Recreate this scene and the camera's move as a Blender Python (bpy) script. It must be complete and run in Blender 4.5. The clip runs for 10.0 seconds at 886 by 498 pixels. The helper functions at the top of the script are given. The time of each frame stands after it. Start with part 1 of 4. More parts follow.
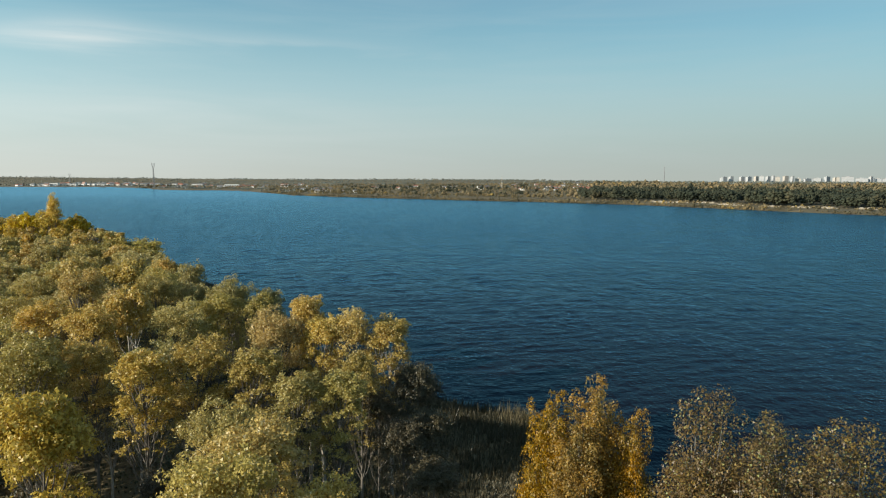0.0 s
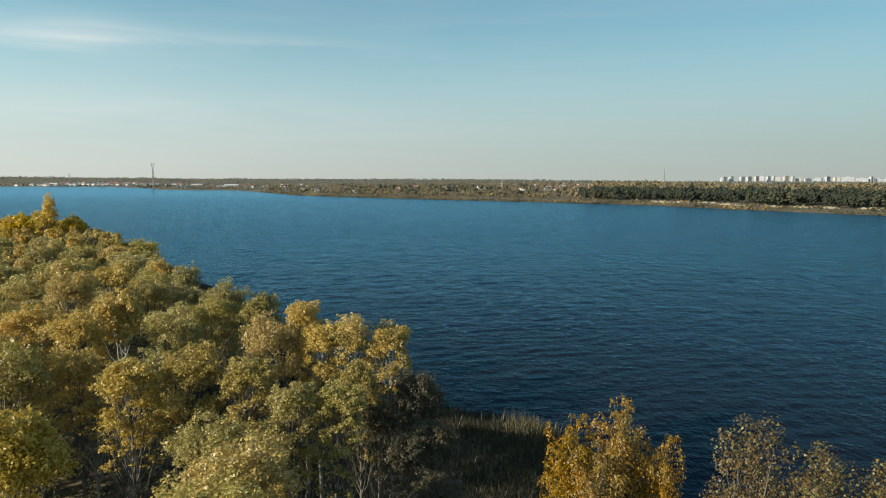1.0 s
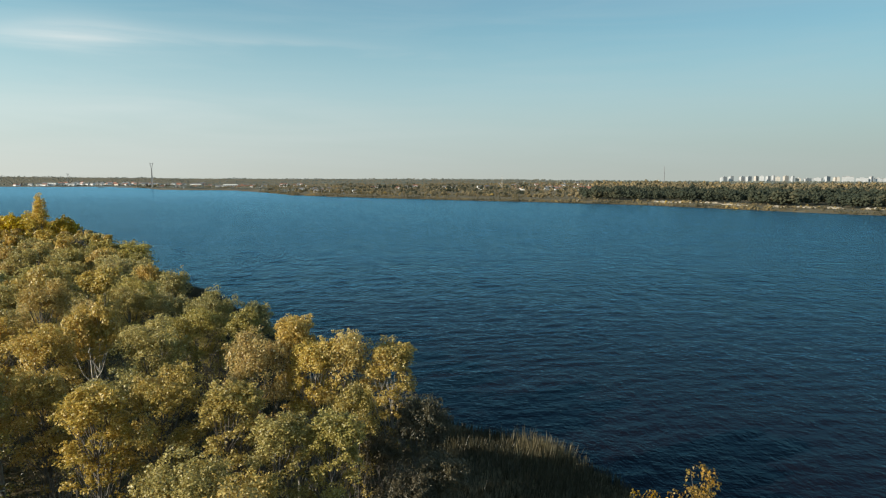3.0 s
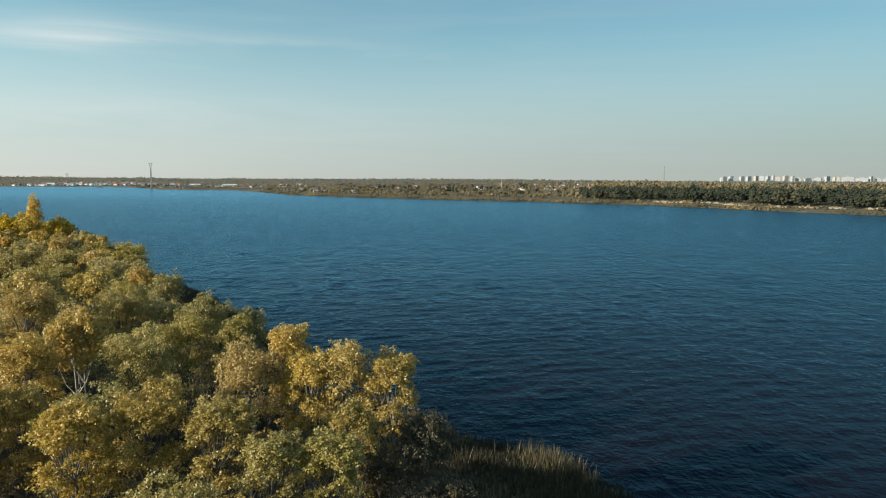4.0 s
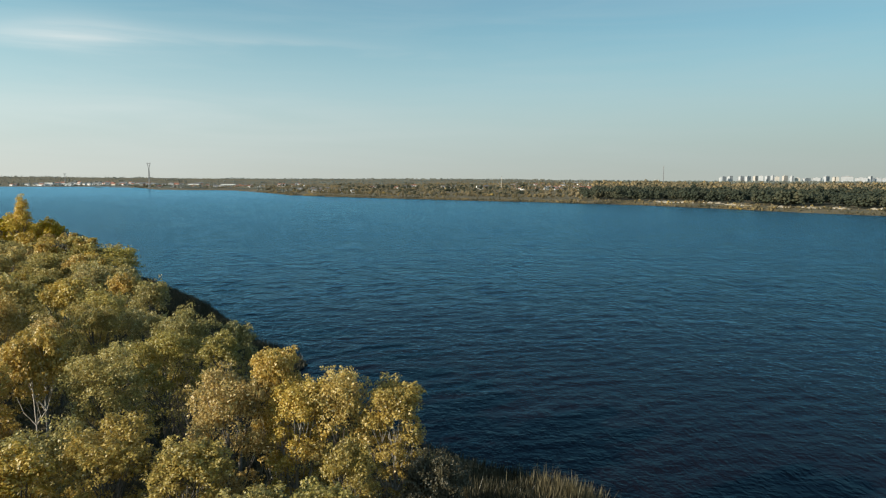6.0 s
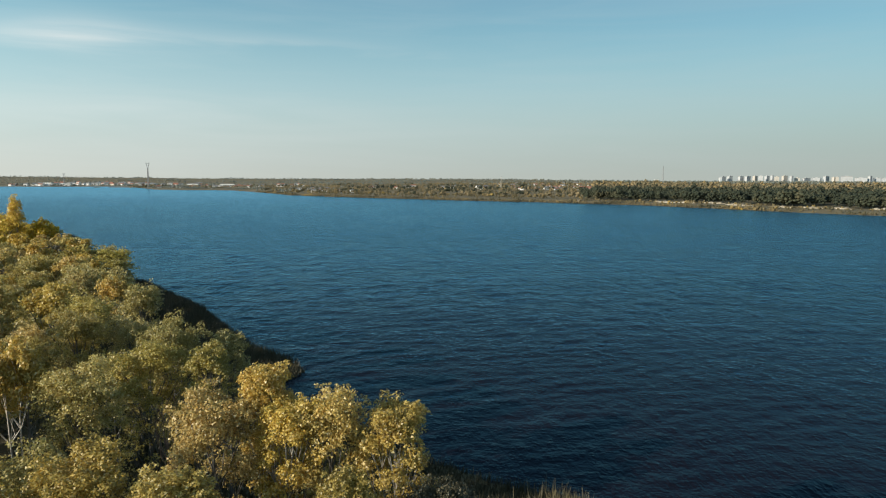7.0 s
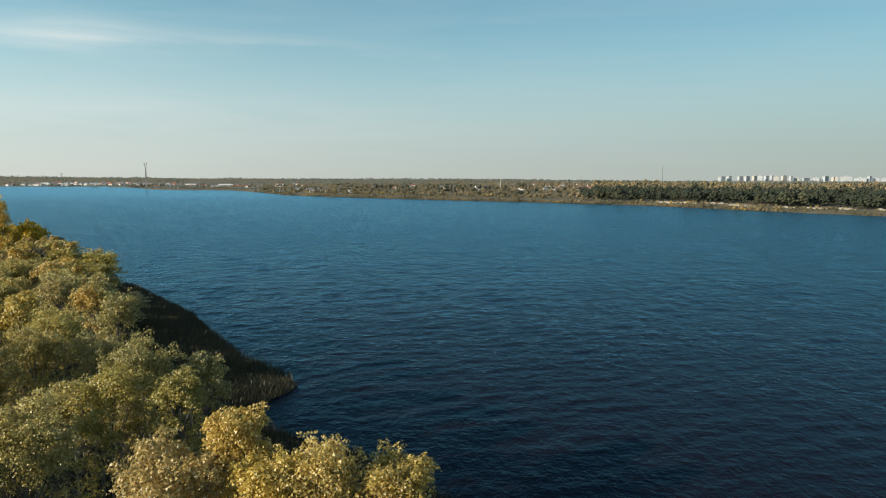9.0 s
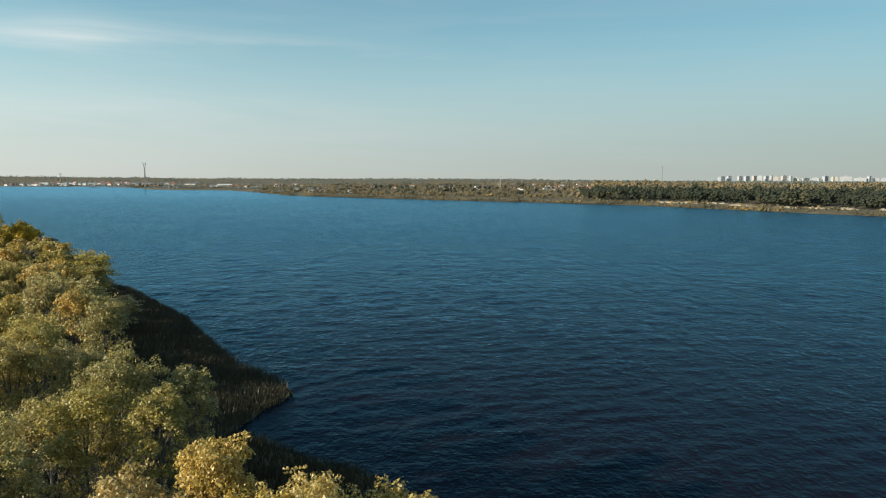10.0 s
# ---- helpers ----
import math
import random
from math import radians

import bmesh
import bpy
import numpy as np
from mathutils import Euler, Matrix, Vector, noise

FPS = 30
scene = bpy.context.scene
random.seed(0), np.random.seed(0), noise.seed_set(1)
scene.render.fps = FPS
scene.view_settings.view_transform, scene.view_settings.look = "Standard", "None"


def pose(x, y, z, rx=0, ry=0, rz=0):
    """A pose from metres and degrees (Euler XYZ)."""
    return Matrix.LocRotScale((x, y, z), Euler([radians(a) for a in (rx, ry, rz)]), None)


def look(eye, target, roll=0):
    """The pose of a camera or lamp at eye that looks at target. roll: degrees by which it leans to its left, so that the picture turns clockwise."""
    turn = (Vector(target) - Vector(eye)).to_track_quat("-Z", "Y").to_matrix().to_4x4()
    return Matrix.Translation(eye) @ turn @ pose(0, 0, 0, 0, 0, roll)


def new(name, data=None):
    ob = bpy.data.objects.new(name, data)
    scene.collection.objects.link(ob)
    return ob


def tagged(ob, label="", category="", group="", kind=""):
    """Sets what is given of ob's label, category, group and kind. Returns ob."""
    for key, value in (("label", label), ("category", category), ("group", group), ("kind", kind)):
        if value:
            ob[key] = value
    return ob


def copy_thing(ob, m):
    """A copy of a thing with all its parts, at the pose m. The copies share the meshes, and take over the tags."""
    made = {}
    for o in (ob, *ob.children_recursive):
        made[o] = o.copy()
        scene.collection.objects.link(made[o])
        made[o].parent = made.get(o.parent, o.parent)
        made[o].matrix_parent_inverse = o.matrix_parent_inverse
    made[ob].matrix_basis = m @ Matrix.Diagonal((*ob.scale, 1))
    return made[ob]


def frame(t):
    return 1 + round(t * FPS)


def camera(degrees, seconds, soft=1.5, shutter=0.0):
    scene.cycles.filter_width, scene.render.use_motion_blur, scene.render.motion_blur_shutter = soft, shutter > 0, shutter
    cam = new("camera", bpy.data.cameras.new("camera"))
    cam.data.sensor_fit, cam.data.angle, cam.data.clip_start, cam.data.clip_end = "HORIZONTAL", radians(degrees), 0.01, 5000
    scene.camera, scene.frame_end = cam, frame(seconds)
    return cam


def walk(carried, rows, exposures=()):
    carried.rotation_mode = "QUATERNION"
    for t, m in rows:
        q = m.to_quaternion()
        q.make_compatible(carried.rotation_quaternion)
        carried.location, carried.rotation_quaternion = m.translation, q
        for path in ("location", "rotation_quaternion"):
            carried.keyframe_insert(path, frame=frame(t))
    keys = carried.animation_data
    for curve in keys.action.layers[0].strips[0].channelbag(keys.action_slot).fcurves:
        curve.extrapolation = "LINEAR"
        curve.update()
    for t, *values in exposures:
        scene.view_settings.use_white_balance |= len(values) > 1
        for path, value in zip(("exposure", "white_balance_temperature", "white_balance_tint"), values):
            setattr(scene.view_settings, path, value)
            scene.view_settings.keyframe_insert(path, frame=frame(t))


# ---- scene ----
cam = camera(66.0, 10.0, 1.15)
PATH = [
    (0.0, pose(0.000, 0.000, 34.600, 84.136, 0, 0.000)),
    (0.5, pose(-0.156, 1.678, 34.590, 84.132, 0, -0.002)),
    (1.0, pose(-0.322, 3.389, 34.584, 84.129, 0, -0.007)),
    (1.5, pose(-0.495, 5.134, 34.581, 84.126, 0, -0.015)),
    (2.0, pose(-0.675, 6.913, 34.582, 84.123, 0, -0.025)),
    (2.5, pose(-0.861, 8.724, 34.585, 84.120, 0, -0.038)),
    (3.0, pose(-1.052, 10.568, 34.591, 84.118, 0, -0.053)),
    (3.5, pose(-1.247, 12.444, 34.600, 84.115, 0, -0.070)),
    (4.0, pose(-1.443, 14.353, 34.610, 84.113, 0, -0.089)),
    (4.5, pose(-1.642, 16.292, 34.623, 84.110, 0, -0.109)),
    (5.0, pose(-1.841, 18.263, 34.636, 84.108, 0, -0.130)),
    (5.5, pose(-2.039, 20.264, 34.651, 84.106, 0, -0.152)),
    (6.0, pose(-2.235, 22.296, 34.666, 84.104, 0, -0.175)),
    (6.5, pose(-2.429, 24.357, 34.681, 84.102, 0, -0.199)),
    (7.0, pose(-2.618, 26.449, 34.697, 84.100, 0, -0.223)),
    (7.5, pose(-2.803, 28.570, 34.712, 84.099, 0, -0.246)),
    (8.0, pose(-2.981, 30.719, 34.727, 84.097, 0, -0.270)),
    (8.5, pose(-3.153, 32.897, 34.741, 84.096, 0, -0.294)),
    (9.0, pose(-3.316, 35.104, 34.753, 84.095, 0, -0.316)),
    (9.5, pose(-3.470, 37.338, 34.764, 84.093, 0, -0.338)),
    (10.0, pose(-3.614, 39.600, 34.773, 84.092, 0, -0.359)),
]
walk(cam, PATH, [(0.0, 0.38), (10.0, 0.38)])


# ---------------- world, sun, exposure ----------------
SUN_AZ = radians(242)          # clockwise from +y
SUN_EL = radians(19)
SUN_DIR = Vector((math.sin(SUN_AZ) * math.cos(SUN_EL), math.cos(SUN_AZ) * math.cos(SUN_EL), math.sin(SUN_EL)))


def build_world():
    w = bpy.data.worlds.new("sky_world")
    scene.world = w
    w.use_nodes = True
    nt = w.node_tree
    nt.nodes.clear()
    link = nt.links.new
    out = nt.nodes.new("ShaderNodeOutputWorld")
    bg = nt.nodes.new("ShaderNodeBackground")
    sky = nt.nodes.new("ShaderNodeTexSky")
    sky.sky_type = "NISHITA"
    sky.sun_disc = False
    sky.sun_elevation = SUN_EL
    sky.sun_rotation = SUN_AZ
    sky.air_density, sky.dust_density, sky.ozone_density = 1.3, 0.0, 0.6
    bg.inputs["Strength"].default_value = 0.0768

    def calc(op, a, b=0.0, c=0.0):
        n = nt.nodes.new("ShaderNodeMath")
        n.operation = op
        for k, v in enumerate((a, b, c)):
            if isinstance(v, (int, float)):
                n.inputs[k].default_value = v
            else:
                link(v, n.inputs[k])
        return n.outputs[0]

    def blend(kind, fac, a, b):
        n = nt.nodes.new("ShaderNodeMix")
        n.data_type, n.blend_type = "RGBA", kind
        for key, v in (("Factor", fac), ("A", a), ("B", b)):
            if isinstance(v, (int, float, tuple)):
                n.inputs[key].default_value = v
            else:
                link(v, n.inputs[key])
        return n.outputs["Result"]

    tc = nt.nodes.new("ShaderNodeTexCoord")
    sep = nt.nodes.new("ShaderNodeSeparateXYZ")
    link(tc.outputs["Generated"], sep.inputs["Vector"])
    side, ahead, up = sep.outputs["X"], sep.outputs["Y"], sep.outputs["Z"]
    flat = calc("SQRT", calc("MULTIPLY_ADD", side, side, calc("MULTIPLY", ahead, ahead)))
    rise = calc("DIVIDE", up, flat)
    turn = calc("ARCTAN2", side, ahead)
    colour = blend("MULTIPLY", 1.0, sky.outputs["Color"], (0.67, 1.03, 1.18, 1))
    # pale haze that thins out above the horizon, all round
    haze = nt.nodes.new("ShaderNodeMapRange")
    haze.interpolation_type = "SMOOTHSTEP"
    haze.inputs["From Min"].default_value, haze.inputs["From Max"].default_value = 0.0, 0.25
    haze.inputs["To Min"].default_value, haze.inputs["To Max"].default_value = 0.86, 0.0
    link(rise, haze.inputs["Value"])
    lift = nt.nodes.new("ShaderNodeMapRange")
    lift.inputs["From Min"].default_value, lift.inputs["From Max"].default_value = 0.0, 0.13
    link(rise, lift.inputs["Value"])
    veil = blend("MIX", lift.outputs["Result"], (4.75, 5.05, 5.12, 1), (4.65, 5.4, 6.5, 1))
    colour = blend("MIX", haze.outputs["Result"], colour, veil)
    # thin streaks of cirrus
    mp = nt.nodes.new("ShaderNodeMapping")
    mp.inputs["Scale"].default_value = (1.3, 1.3, 15.0)
    mp.inputs["Rotation"].default_value = (0.0, 0.05, 0.0)
    n1 = nt.nodes.new("ShaderNodeTexNoise")
    n1.inputs["Scale"].default_value = 1.8
    n1.inputs["Detail"].default_value = 7
    n1.inputs["Roughness"].default_value = 0.55
    n1.inputs["Distortion"].default_value = 0.5
    link(tc.outputs["Generated"], mp.inputs["Vector"])
    link(mp.outputs["Vector"], n1.inputs["Vector"])
    streak = nt.nodes.new("ShaderNodeMapRange")
    streak.inputs["From Min"].default_value, streak.inputs["From Max"].default_value = 0.4, 0.75
    link(n1.outputs["Fac"], streak.inputs["Value"])
    bow = calc("ADD", turn, 0.33)
    wisp = calc("MULTIPLY_ADD", n1.outputs["Fac"], 0.07, -0.035)
    along = calc("DIVIDE", calc("ADD", turn, 0.48), 0.095)
    head = calc("EXPONENT", calc("MULTIPLY", calc("MULTIPLY", along, along), -1.0))
    tail = calc("DIVIDE", calc("ADD", turn, 0.2), 0.2)
    tail = calc("EXPONENT", calc("MULTIPLY", calc("MULTIPLY", tail, tail), -1.0))
    off = calc("DIVIDE", calc("SUBTRACT", calc("ADD", rise, wisp), calc("MULTIPLY_ADD", calc("MULTIPLY", bow, bow), -0.18, 0.191)), calc("MULTIPLY_ADD", head, 0.007, 0.009))
    band = calc("EXPONENT", calc("MULTIPLY", calc("MULTIPLY", off, off), -1.0))
    band = calc("MULTIPLY", band, calc("MULTIPLY_ADD", tail, 0.36, head))
    # a wide faint veil under it
    va, vb = calc("DIVIDE", calc("ADD", turn, 0.38), 0.26), calc("DIVIDE", calc("SUBTRACT", rise, 0.095), 0.035)
    veil2 = calc("EXPONENT", calc("MULTIPLY", calc("MULTIPLY_ADD", va, va, calc("MULTIPLY", vb, vb)), -1.0))
    band = calc("MULTIPLY_ADD", veil2, 0.22, band)
    thick = calc("MULTIPLY", calc("MULTIPLY_ADD", streak.outputs["Result"], 0.75, 0.25), calc("MULTIPLY_ADD", band, 0.74, 0.2))
    colour = blend("MIX", thick, colour, (6.6, 7.0, 7.0, 1))
    # the whole sky is a little lighter towards the sun
    sunward = calc("DIVIDE", calc("MULTIPLY_ADD", side, math.sin(SUN_AZ), calc("MULTIPLY", ahead, math.cos(SUN_AZ))), calc("MAXIMUM", flat, 0.3))
    tint = blend("MIX", calc("MULTIPLY_ADD", sunward, 0.5, 0.5), (0.94, 1.0, 1.03, 1), (1.08, 1.0, 0.92, 1))
    colour = blend("MULTIPLY", 1.0, colour, tint)
    glow = nt.nodes.new("ShaderNodeVectorMath")
    glow.operation = "SCALE"
    link(colour, glow.inputs[0])
    link(calc("MULTIPLY_ADD", sunward, 0.46, 1.215), glow.inputs["Scale"])
    link(glow.outputs["Vector"], bg.inputs["Color"])
    link(bg.outputs["Background"], out.inputs["Surface"])


build_world()
sun = new("sun", bpy.data.lights.new("sun", "SUN"))
sun.data.energy, sun.data.angle, sun.data.color = 5.0, radians(0.5), (1.0, 0.92, 0.76)
sun.matrix_world = look(SUN_DIR * 100, (0, 0, 0))


# ---------------- materials ----------------
def mat_new(name):
    m = bpy.data.materials.new(name)
    m.use_nodes = True
    nt = m.node_tree
    return m, nt, nt.nodes["Principled BSDF"]


def ramp(nt, stops):
    r = nt.nodes.new("ShaderNodeValToRGB")
    el = r.color_ramp.elements
    el[0].position, el[0].color = stops[0][0], (*stops[0][1], 1)
    el[1].position, el[1].color = stops[-1][0], (*stops[-1][1], 1)
    for p, c in stops[1:-1]:
        e = el.new(p)
        e.color = (*c, 1)
    return r


def noise_node(nt, scale, detail=4, rough=0.55, coord="Object", stretch=(1, 1, 1)):
    tc = nt.nodes.new("ShaderNodeTexCoord")
    mp = nt.nodes.new("ShaderNodeMapping")
    mp.inputs["Scale"].default_value = stretch
    n = nt.nodes.new("ShaderNodeTexNoise")
    n.inputs["Scale"].default_value = scale
    n.inputs["Detail"].default_value = detail
    n.inputs["Roughness"].default_value = rough
    nt.links.new(tc.outputs[coord], mp.inputs["Vector"])
    nt.links.new(mp.outputs["Vector"], n.inputs["Vector"])
    return n


def leaf_mat(name, stops, patch=(0.10, 0.10, 0.04), patch_amount=0.45, trans=0.34, spread=0.14):
    """Leaves: colour varies leaf by leaf, clump by clump and tree by tree."""
    m, nt, b = mat_new(name)
    g = nt.nodes.new("ShaderNodeNewGeometry")
    r = ramp(nt, stops)
    nt.links.new(g.outputs["Random Per Island"], r.inputs["Fac"])
    n = noise_node(nt, 0.55, 2)
    mr = nt.nodes.new("ShaderNodeMapRange")
    mr.inputs["From Min"].default_value, mr.inputs["From Max"].default_value = 0.42, 0.68
    mr.inputs["To Max"].default_value = patch_amount
    nt.links.new(n.outputs["Fac"], mr.inputs["Value"])
    mx = nt.nodes.new("ShaderNodeMix")
    mx.data_type = "RGBA"
    mx.inputs["B"].default_value = (*patch, 1)
    nt.links.new(mr.outputs["Result"], mx.inputs["Factor"])
    nt.links.new(r.outputs["Color"], mx.inputs["A"])
    oi = nt.nodes.new("ShaderNodeObjectInfo")
    hsv = nt.nodes.new("ShaderNodeHueSaturation")
    mv = nt.nodes.new("ShaderNodeMapRange")
    mv.inputs["To Min"].default_value, mv.inputs["To Max"].default_value = 1 - spread, 1 + spread
    mh = nt.nodes.new("ShaderNodeMapRange")
    mh.inputs["To Min"].default_value, mh.inputs["To Max"].default_value = 0.496, 0.508
    wn = nt.nodes.new("ShaderNodeTexWhiteNoise")
    wn.noise_dimensions = "1D"
    nt.links.new(oi.outputs["Random"], wn.inputs["W"])
    nt.links.new(oi.outputs["Random"], mv.inputs["Value"])
    nt.links.new(wn.outputs["Value"], mh.inputs["Value"])
    nt.links.new(mh.outputs["Result"], hsv.inputs["Hue"])
    sat = nt.nodes.new("ShaderNodeTexWhiteNoise")
    sat.noise_dimensions = "1D"
    nt.links.new(wn.outputs["Value"], sat.inputs["W"])
    msat = nt.nodes.new("ShaderNodeMapRange")
    msat.inputs["To Min"].default_value, msat.inputs["To Max"].default_value = 0.95, 1.12
    nt.links.new(sat.outputs["Value"], msat.inputs["Value"])
    nt.links.new(msat.outputs["Result"], hsv.inputs["Saturation"])
    nt.links.new(mv.outputs["Result"], hsv.inputs["Value"])
    nt.links.new(mx.outputs["Result"], hsv.inputs["Color"])
    nt.links.new(hsv.outputs["Color"], b.inputs["Base Color"])
    b.inputs["Roughness"].default_value = 0.45
    tr = nt.nodes.new("ShaderNodeBsdfTranslucent")
    nt.links.new(hsv.outputs["Color"], tr.inputs["Color"])
    ms = nt.nodes.new("ShaderNodeMixShader")
    ms.inputs["Fac"].default_value = trans
    nt.links.new(b.outputs["BSDF"], ms.inputs[1])
    nt.links.new(tr.outputs["BSDF"], ms.inputs[2])
    nt.links.new(ms.outputs["Shader"], nt.nodes["Material Output"].inputs["Surface"])
    return m


def plain_mat(name, stops, scale=1.0, rough=0.8, bump=0.0, coord="Object", stretch=(1, 1, 1), metal=0.0):
    m, nt, b = mat_new(name)
    n = noise_node(nt, scale, 6, 0.6, coord, stretch)
    r = ramp(nt, stops)
    nt.links.new(n.outputs["Fac"], r.inputs["Fac"])
    nt.links.new(r.outputs["Color"], b.inputs["Base Color"])
    b.inputs["Roughness"].default_value = rough
    b.inputs["Metallic"].default_value = metal
    if bump:
        bp = nt.nodes.new("ShaderNodeBump")
        bp.inputs["Strength"].default_value = bump
        bp.inputs["Distance"].default_value = 0.05
        nt.links.new(n.outputs["Fac"], bp.inputs["Height"])
        nt.links.new(bp.outputs["Normal"], b.inputs["Normal"])
    return m


M_OLIVE = leaf_mat("olive_leaves", [(0, (0.26, 0.205, 0.062)), (0.5, (0.46, 0.362, 0.118)), (0.9, (0.57, 0.455, 0.17)), (1, (0.68, 0.59, 0.35))], (0.3, 0.238, 0.08))
M_GOLD = leaf_mat("golden_leaves", [(0, (0.35, 0.232, 0.052)), (0.5, (0.55, 0.385, 0.11)), (0.9, (0.65, 0.475, 0.165)), (1, (0.72, 0.6, 0.35))], (0.38, 0.285, 0.08))
M_YELLOW = leaf_mat("yellow_leaves", [(0, (0.4, 0.25, 0.03)), (0.5, (0.61, 0.405, 0.042)), (1, (0.68, 0.51, 0.11))], (0.44, 0.31, 0.05))
M_POPLAR = leaf_mat("bright_golden_leaves", [(0, (0.42, 0.28, 0.03)), (0.5, (0.63, 0.42, 0.05)), (1, (0.72, 0.54, 0.12))], (0.44, 0.31, 0.05))
M_ORANGE = leaf_mat("orange_leaves", [(0, (0.17, 0.11, 0.02)), (0.5, (0.37, 0.19, 0.022)), (0.92, (0.52, 0.29, 0.034)), (1, (0.62, 0.52, 0.27))], (0.19, 0.16, 0.045), 0.75)
M_GREY = leaf_mat("grey_green_leaves", [(0, (0.1, 0.066, 0.034)), (0.5, (0.19, 0.126, 0.045)), (0.88, (0.31, 0.205, 0.055)), (0.96, (0.3, 0.31, 0.11)), (1, (0.42, 0.46, 0.24))], (0.12, 0.08, 0.045), 0.6)
# brown leaves, darkened in colour to stand for the shade of taller trees
M_RUST_SHADED = leaf_mat("shade_darkened_rust_leaves", [(0, (0.075, 0.066, 0.04)), (0.5, (0.12, 0.10, 0.056)), (1, (0.18, 0.145, 0.085))], (0.09, 0.083, 0.047))


def far_leaf_mat(name, stops, scale, jitter=0.5, rough=0.7):
    """Far woods: colour by stands of trees and by the single crown, with clumpy relief."""
    m, nt, b = mat_new(name)
    n = noise_node(nt, scale, 4, 0.65)
    r = ramp(nt, stops)
    g = nt.nodes.new("ShaderNodeNewGeometry")
    mr = nt.nodes.new("ShaderNodeMapRange")
    mr.inputs["To Min"].default_value, mr.inputs["To Max"].default_value = -0.5 * jitter, 0.5 * jitter
    add = nt.nodes.new("ShaderNodeMath")
    clump = noise_node(nt, 0.7, 3, 0.65)
    bp = nt.nodes.new("ShaderNodeBump")
    bp.inputs["Strength"].default_value, bp.inputs["Distance"].default_value = 0.8, 1.2
    nt.links.new(g.outputs["Random Per Island"], mr.inputs["Value"])
    nt.links.new(n.outputs["Fac"], add.inputs[0])
    nt.links.new(mr.outputs["Result"], add.inputs[1])
    nt.links.new(add.outputs[0], r.inputs["Fac"])
    nt.links.new(r.outputs["Color"], b.inputs["Base Color"])
    nt.links.new(clump.outputs["Fac"], bp.inputs["Height"])
    nt.links.new(bp.outputs["Normal"], b.inputs["Normal"])
    b.inputs["Roughness"].default_value = rough
    b.inputs["Specular IOR Level"].default_value = 0.2
    return m


M_PINE = far_leaf_mat("pine_needles", [(0.3, (0.024, 0.03, 0.02)), (0.48, (0.038, 0.045, 0.028)), (0.6, (0.055, 0.058, 0.034)), (0.7, (0.085, 0.075, 0.04))], 0.03, 0.12)
M_FARWOOD = far_leaf_mat("far_autumn_leaves", [(0.36, (0.055, 0.056, 0.034)), (0.45, (0.12, 0.105, 0.06)), (0.53, (0.19, 0.148, 0.083)), (0.62, (0.26, 0.19, 0.095)), (0.72, (0.37, 0.25, 0.08))], 0.016, 0.1)
M_SHRUB = far_leaf_mat("far_shore_shrubs", [(0.36, (0.06, 0.056, 0.032)), (0.48, (0.14, 0.112, 0.06)), (0.6, (0.23, 0.17, 0.08)), (0.72, (0.42, 0.28, 0.06))], 0.016, 0.1)
# aerial haze is mixed into this pale blue-grey leaf colour
M_HAZED = far_leaf_mat("haze_tinted_leaves", [(0.34, (0.12, 0.14, 0.13)), (0.5, (0.16, 0.172, 0.145)), (0.66, (0.22, 0.205, 0.15))], 0.006, 0.15)
M_REED = leaf_mat("dry_reed", [(0, (0.046, 0.044, 0.024)), (0.7, (0.08, 0.07, 0.038)), (1, (0.12, 0.1, 0.058))], (0.04, 0.038, 0.02), 0.6, 0.12)
M_SCRUB = leaf_mat("undergrowth_leaves", [(0, (0.04, 0.045, 0.02)), (0.6, (0.09, 0.085, 0.035)), (1, (0.18, 0.14, 0.06))], (0.06, 0.06, 0.03), 0.5, 0.2)
M_BARK = plain_mat("grey_bark", [(0.3, (0.07, 0.06, 0.05)), (0.7, (0.2, 0.18, 0.15))], 3.0, 0.9, 0.5, "Object", (1, 1, 0.2))
M_PALEBARK = plain_mat("pale_bark", [(0.3, (0.14, 0.12, 0.1)), (0.6, (0.34, 0.31, 0.26))], 3.0, 0.85, 0.5, "Object", (1, 1, 0.3))
M_STEM = plain_mat("white_stem_bark", [(0.3, (0.3, 0.27, 0.23)), (0.6, (0.58, 0.54, 0.47))], 3.0, 0.85, 0.5, "Object", (1, 1, 0.3))
M_TWIG = plain_mat("reddish_twigs", [(0.3, (0.13, 0.085, 0.06)), (0.7, (0.26, 0.17, 0.12))], 2.0, 0.85)
M_WHITE = plain_mat("white_render", [(0.3, (0.62, 0.61, 0.58)), (0.7, (0.8, 0.79, 0.76))], 0.08, 0.8)
M_BLOCK = plain_mat("panel_block_wall", [(0.3, (0.32, 0.33, 0.34)), (0.7, (0.42, 0.42, 0.42))], 0.05, 0.8)
M_BLOCK_GREY = plain_mat("grey_block_wall", [(0.3, (0.22, 0.24, 0.26)), (0.7, (0.3, 0.32, 0.33))], 0.05, 0.8)
M_BLOCK_WARM = plain_mat("warm_block_wall", [(0.3, (0.36, 0.33, 0.29)), (0.7, (0.46, 0.42, 0.37))], 0.05, 0.8)
M_CREAM = plain_mat("cream_render", [(0.3, (0.5, 0.44, 0.36)), (0.7, (0.68, 0.6, 0.5))], 0.08, 0.8)
M_BRICK = plain_mat("brick_red_render", [(0.3, (0.28, 0.15, 0.1)), (0.7, (0.4, 0.24, 0.17))], 0.1, 0.85)
M_ROOF = plain_mat("grey_roof", [(0.3, (0.1, 0.1, 0.1)), (0.7, (0.22, 0.21, 0.2))], 0.3, 0.7)
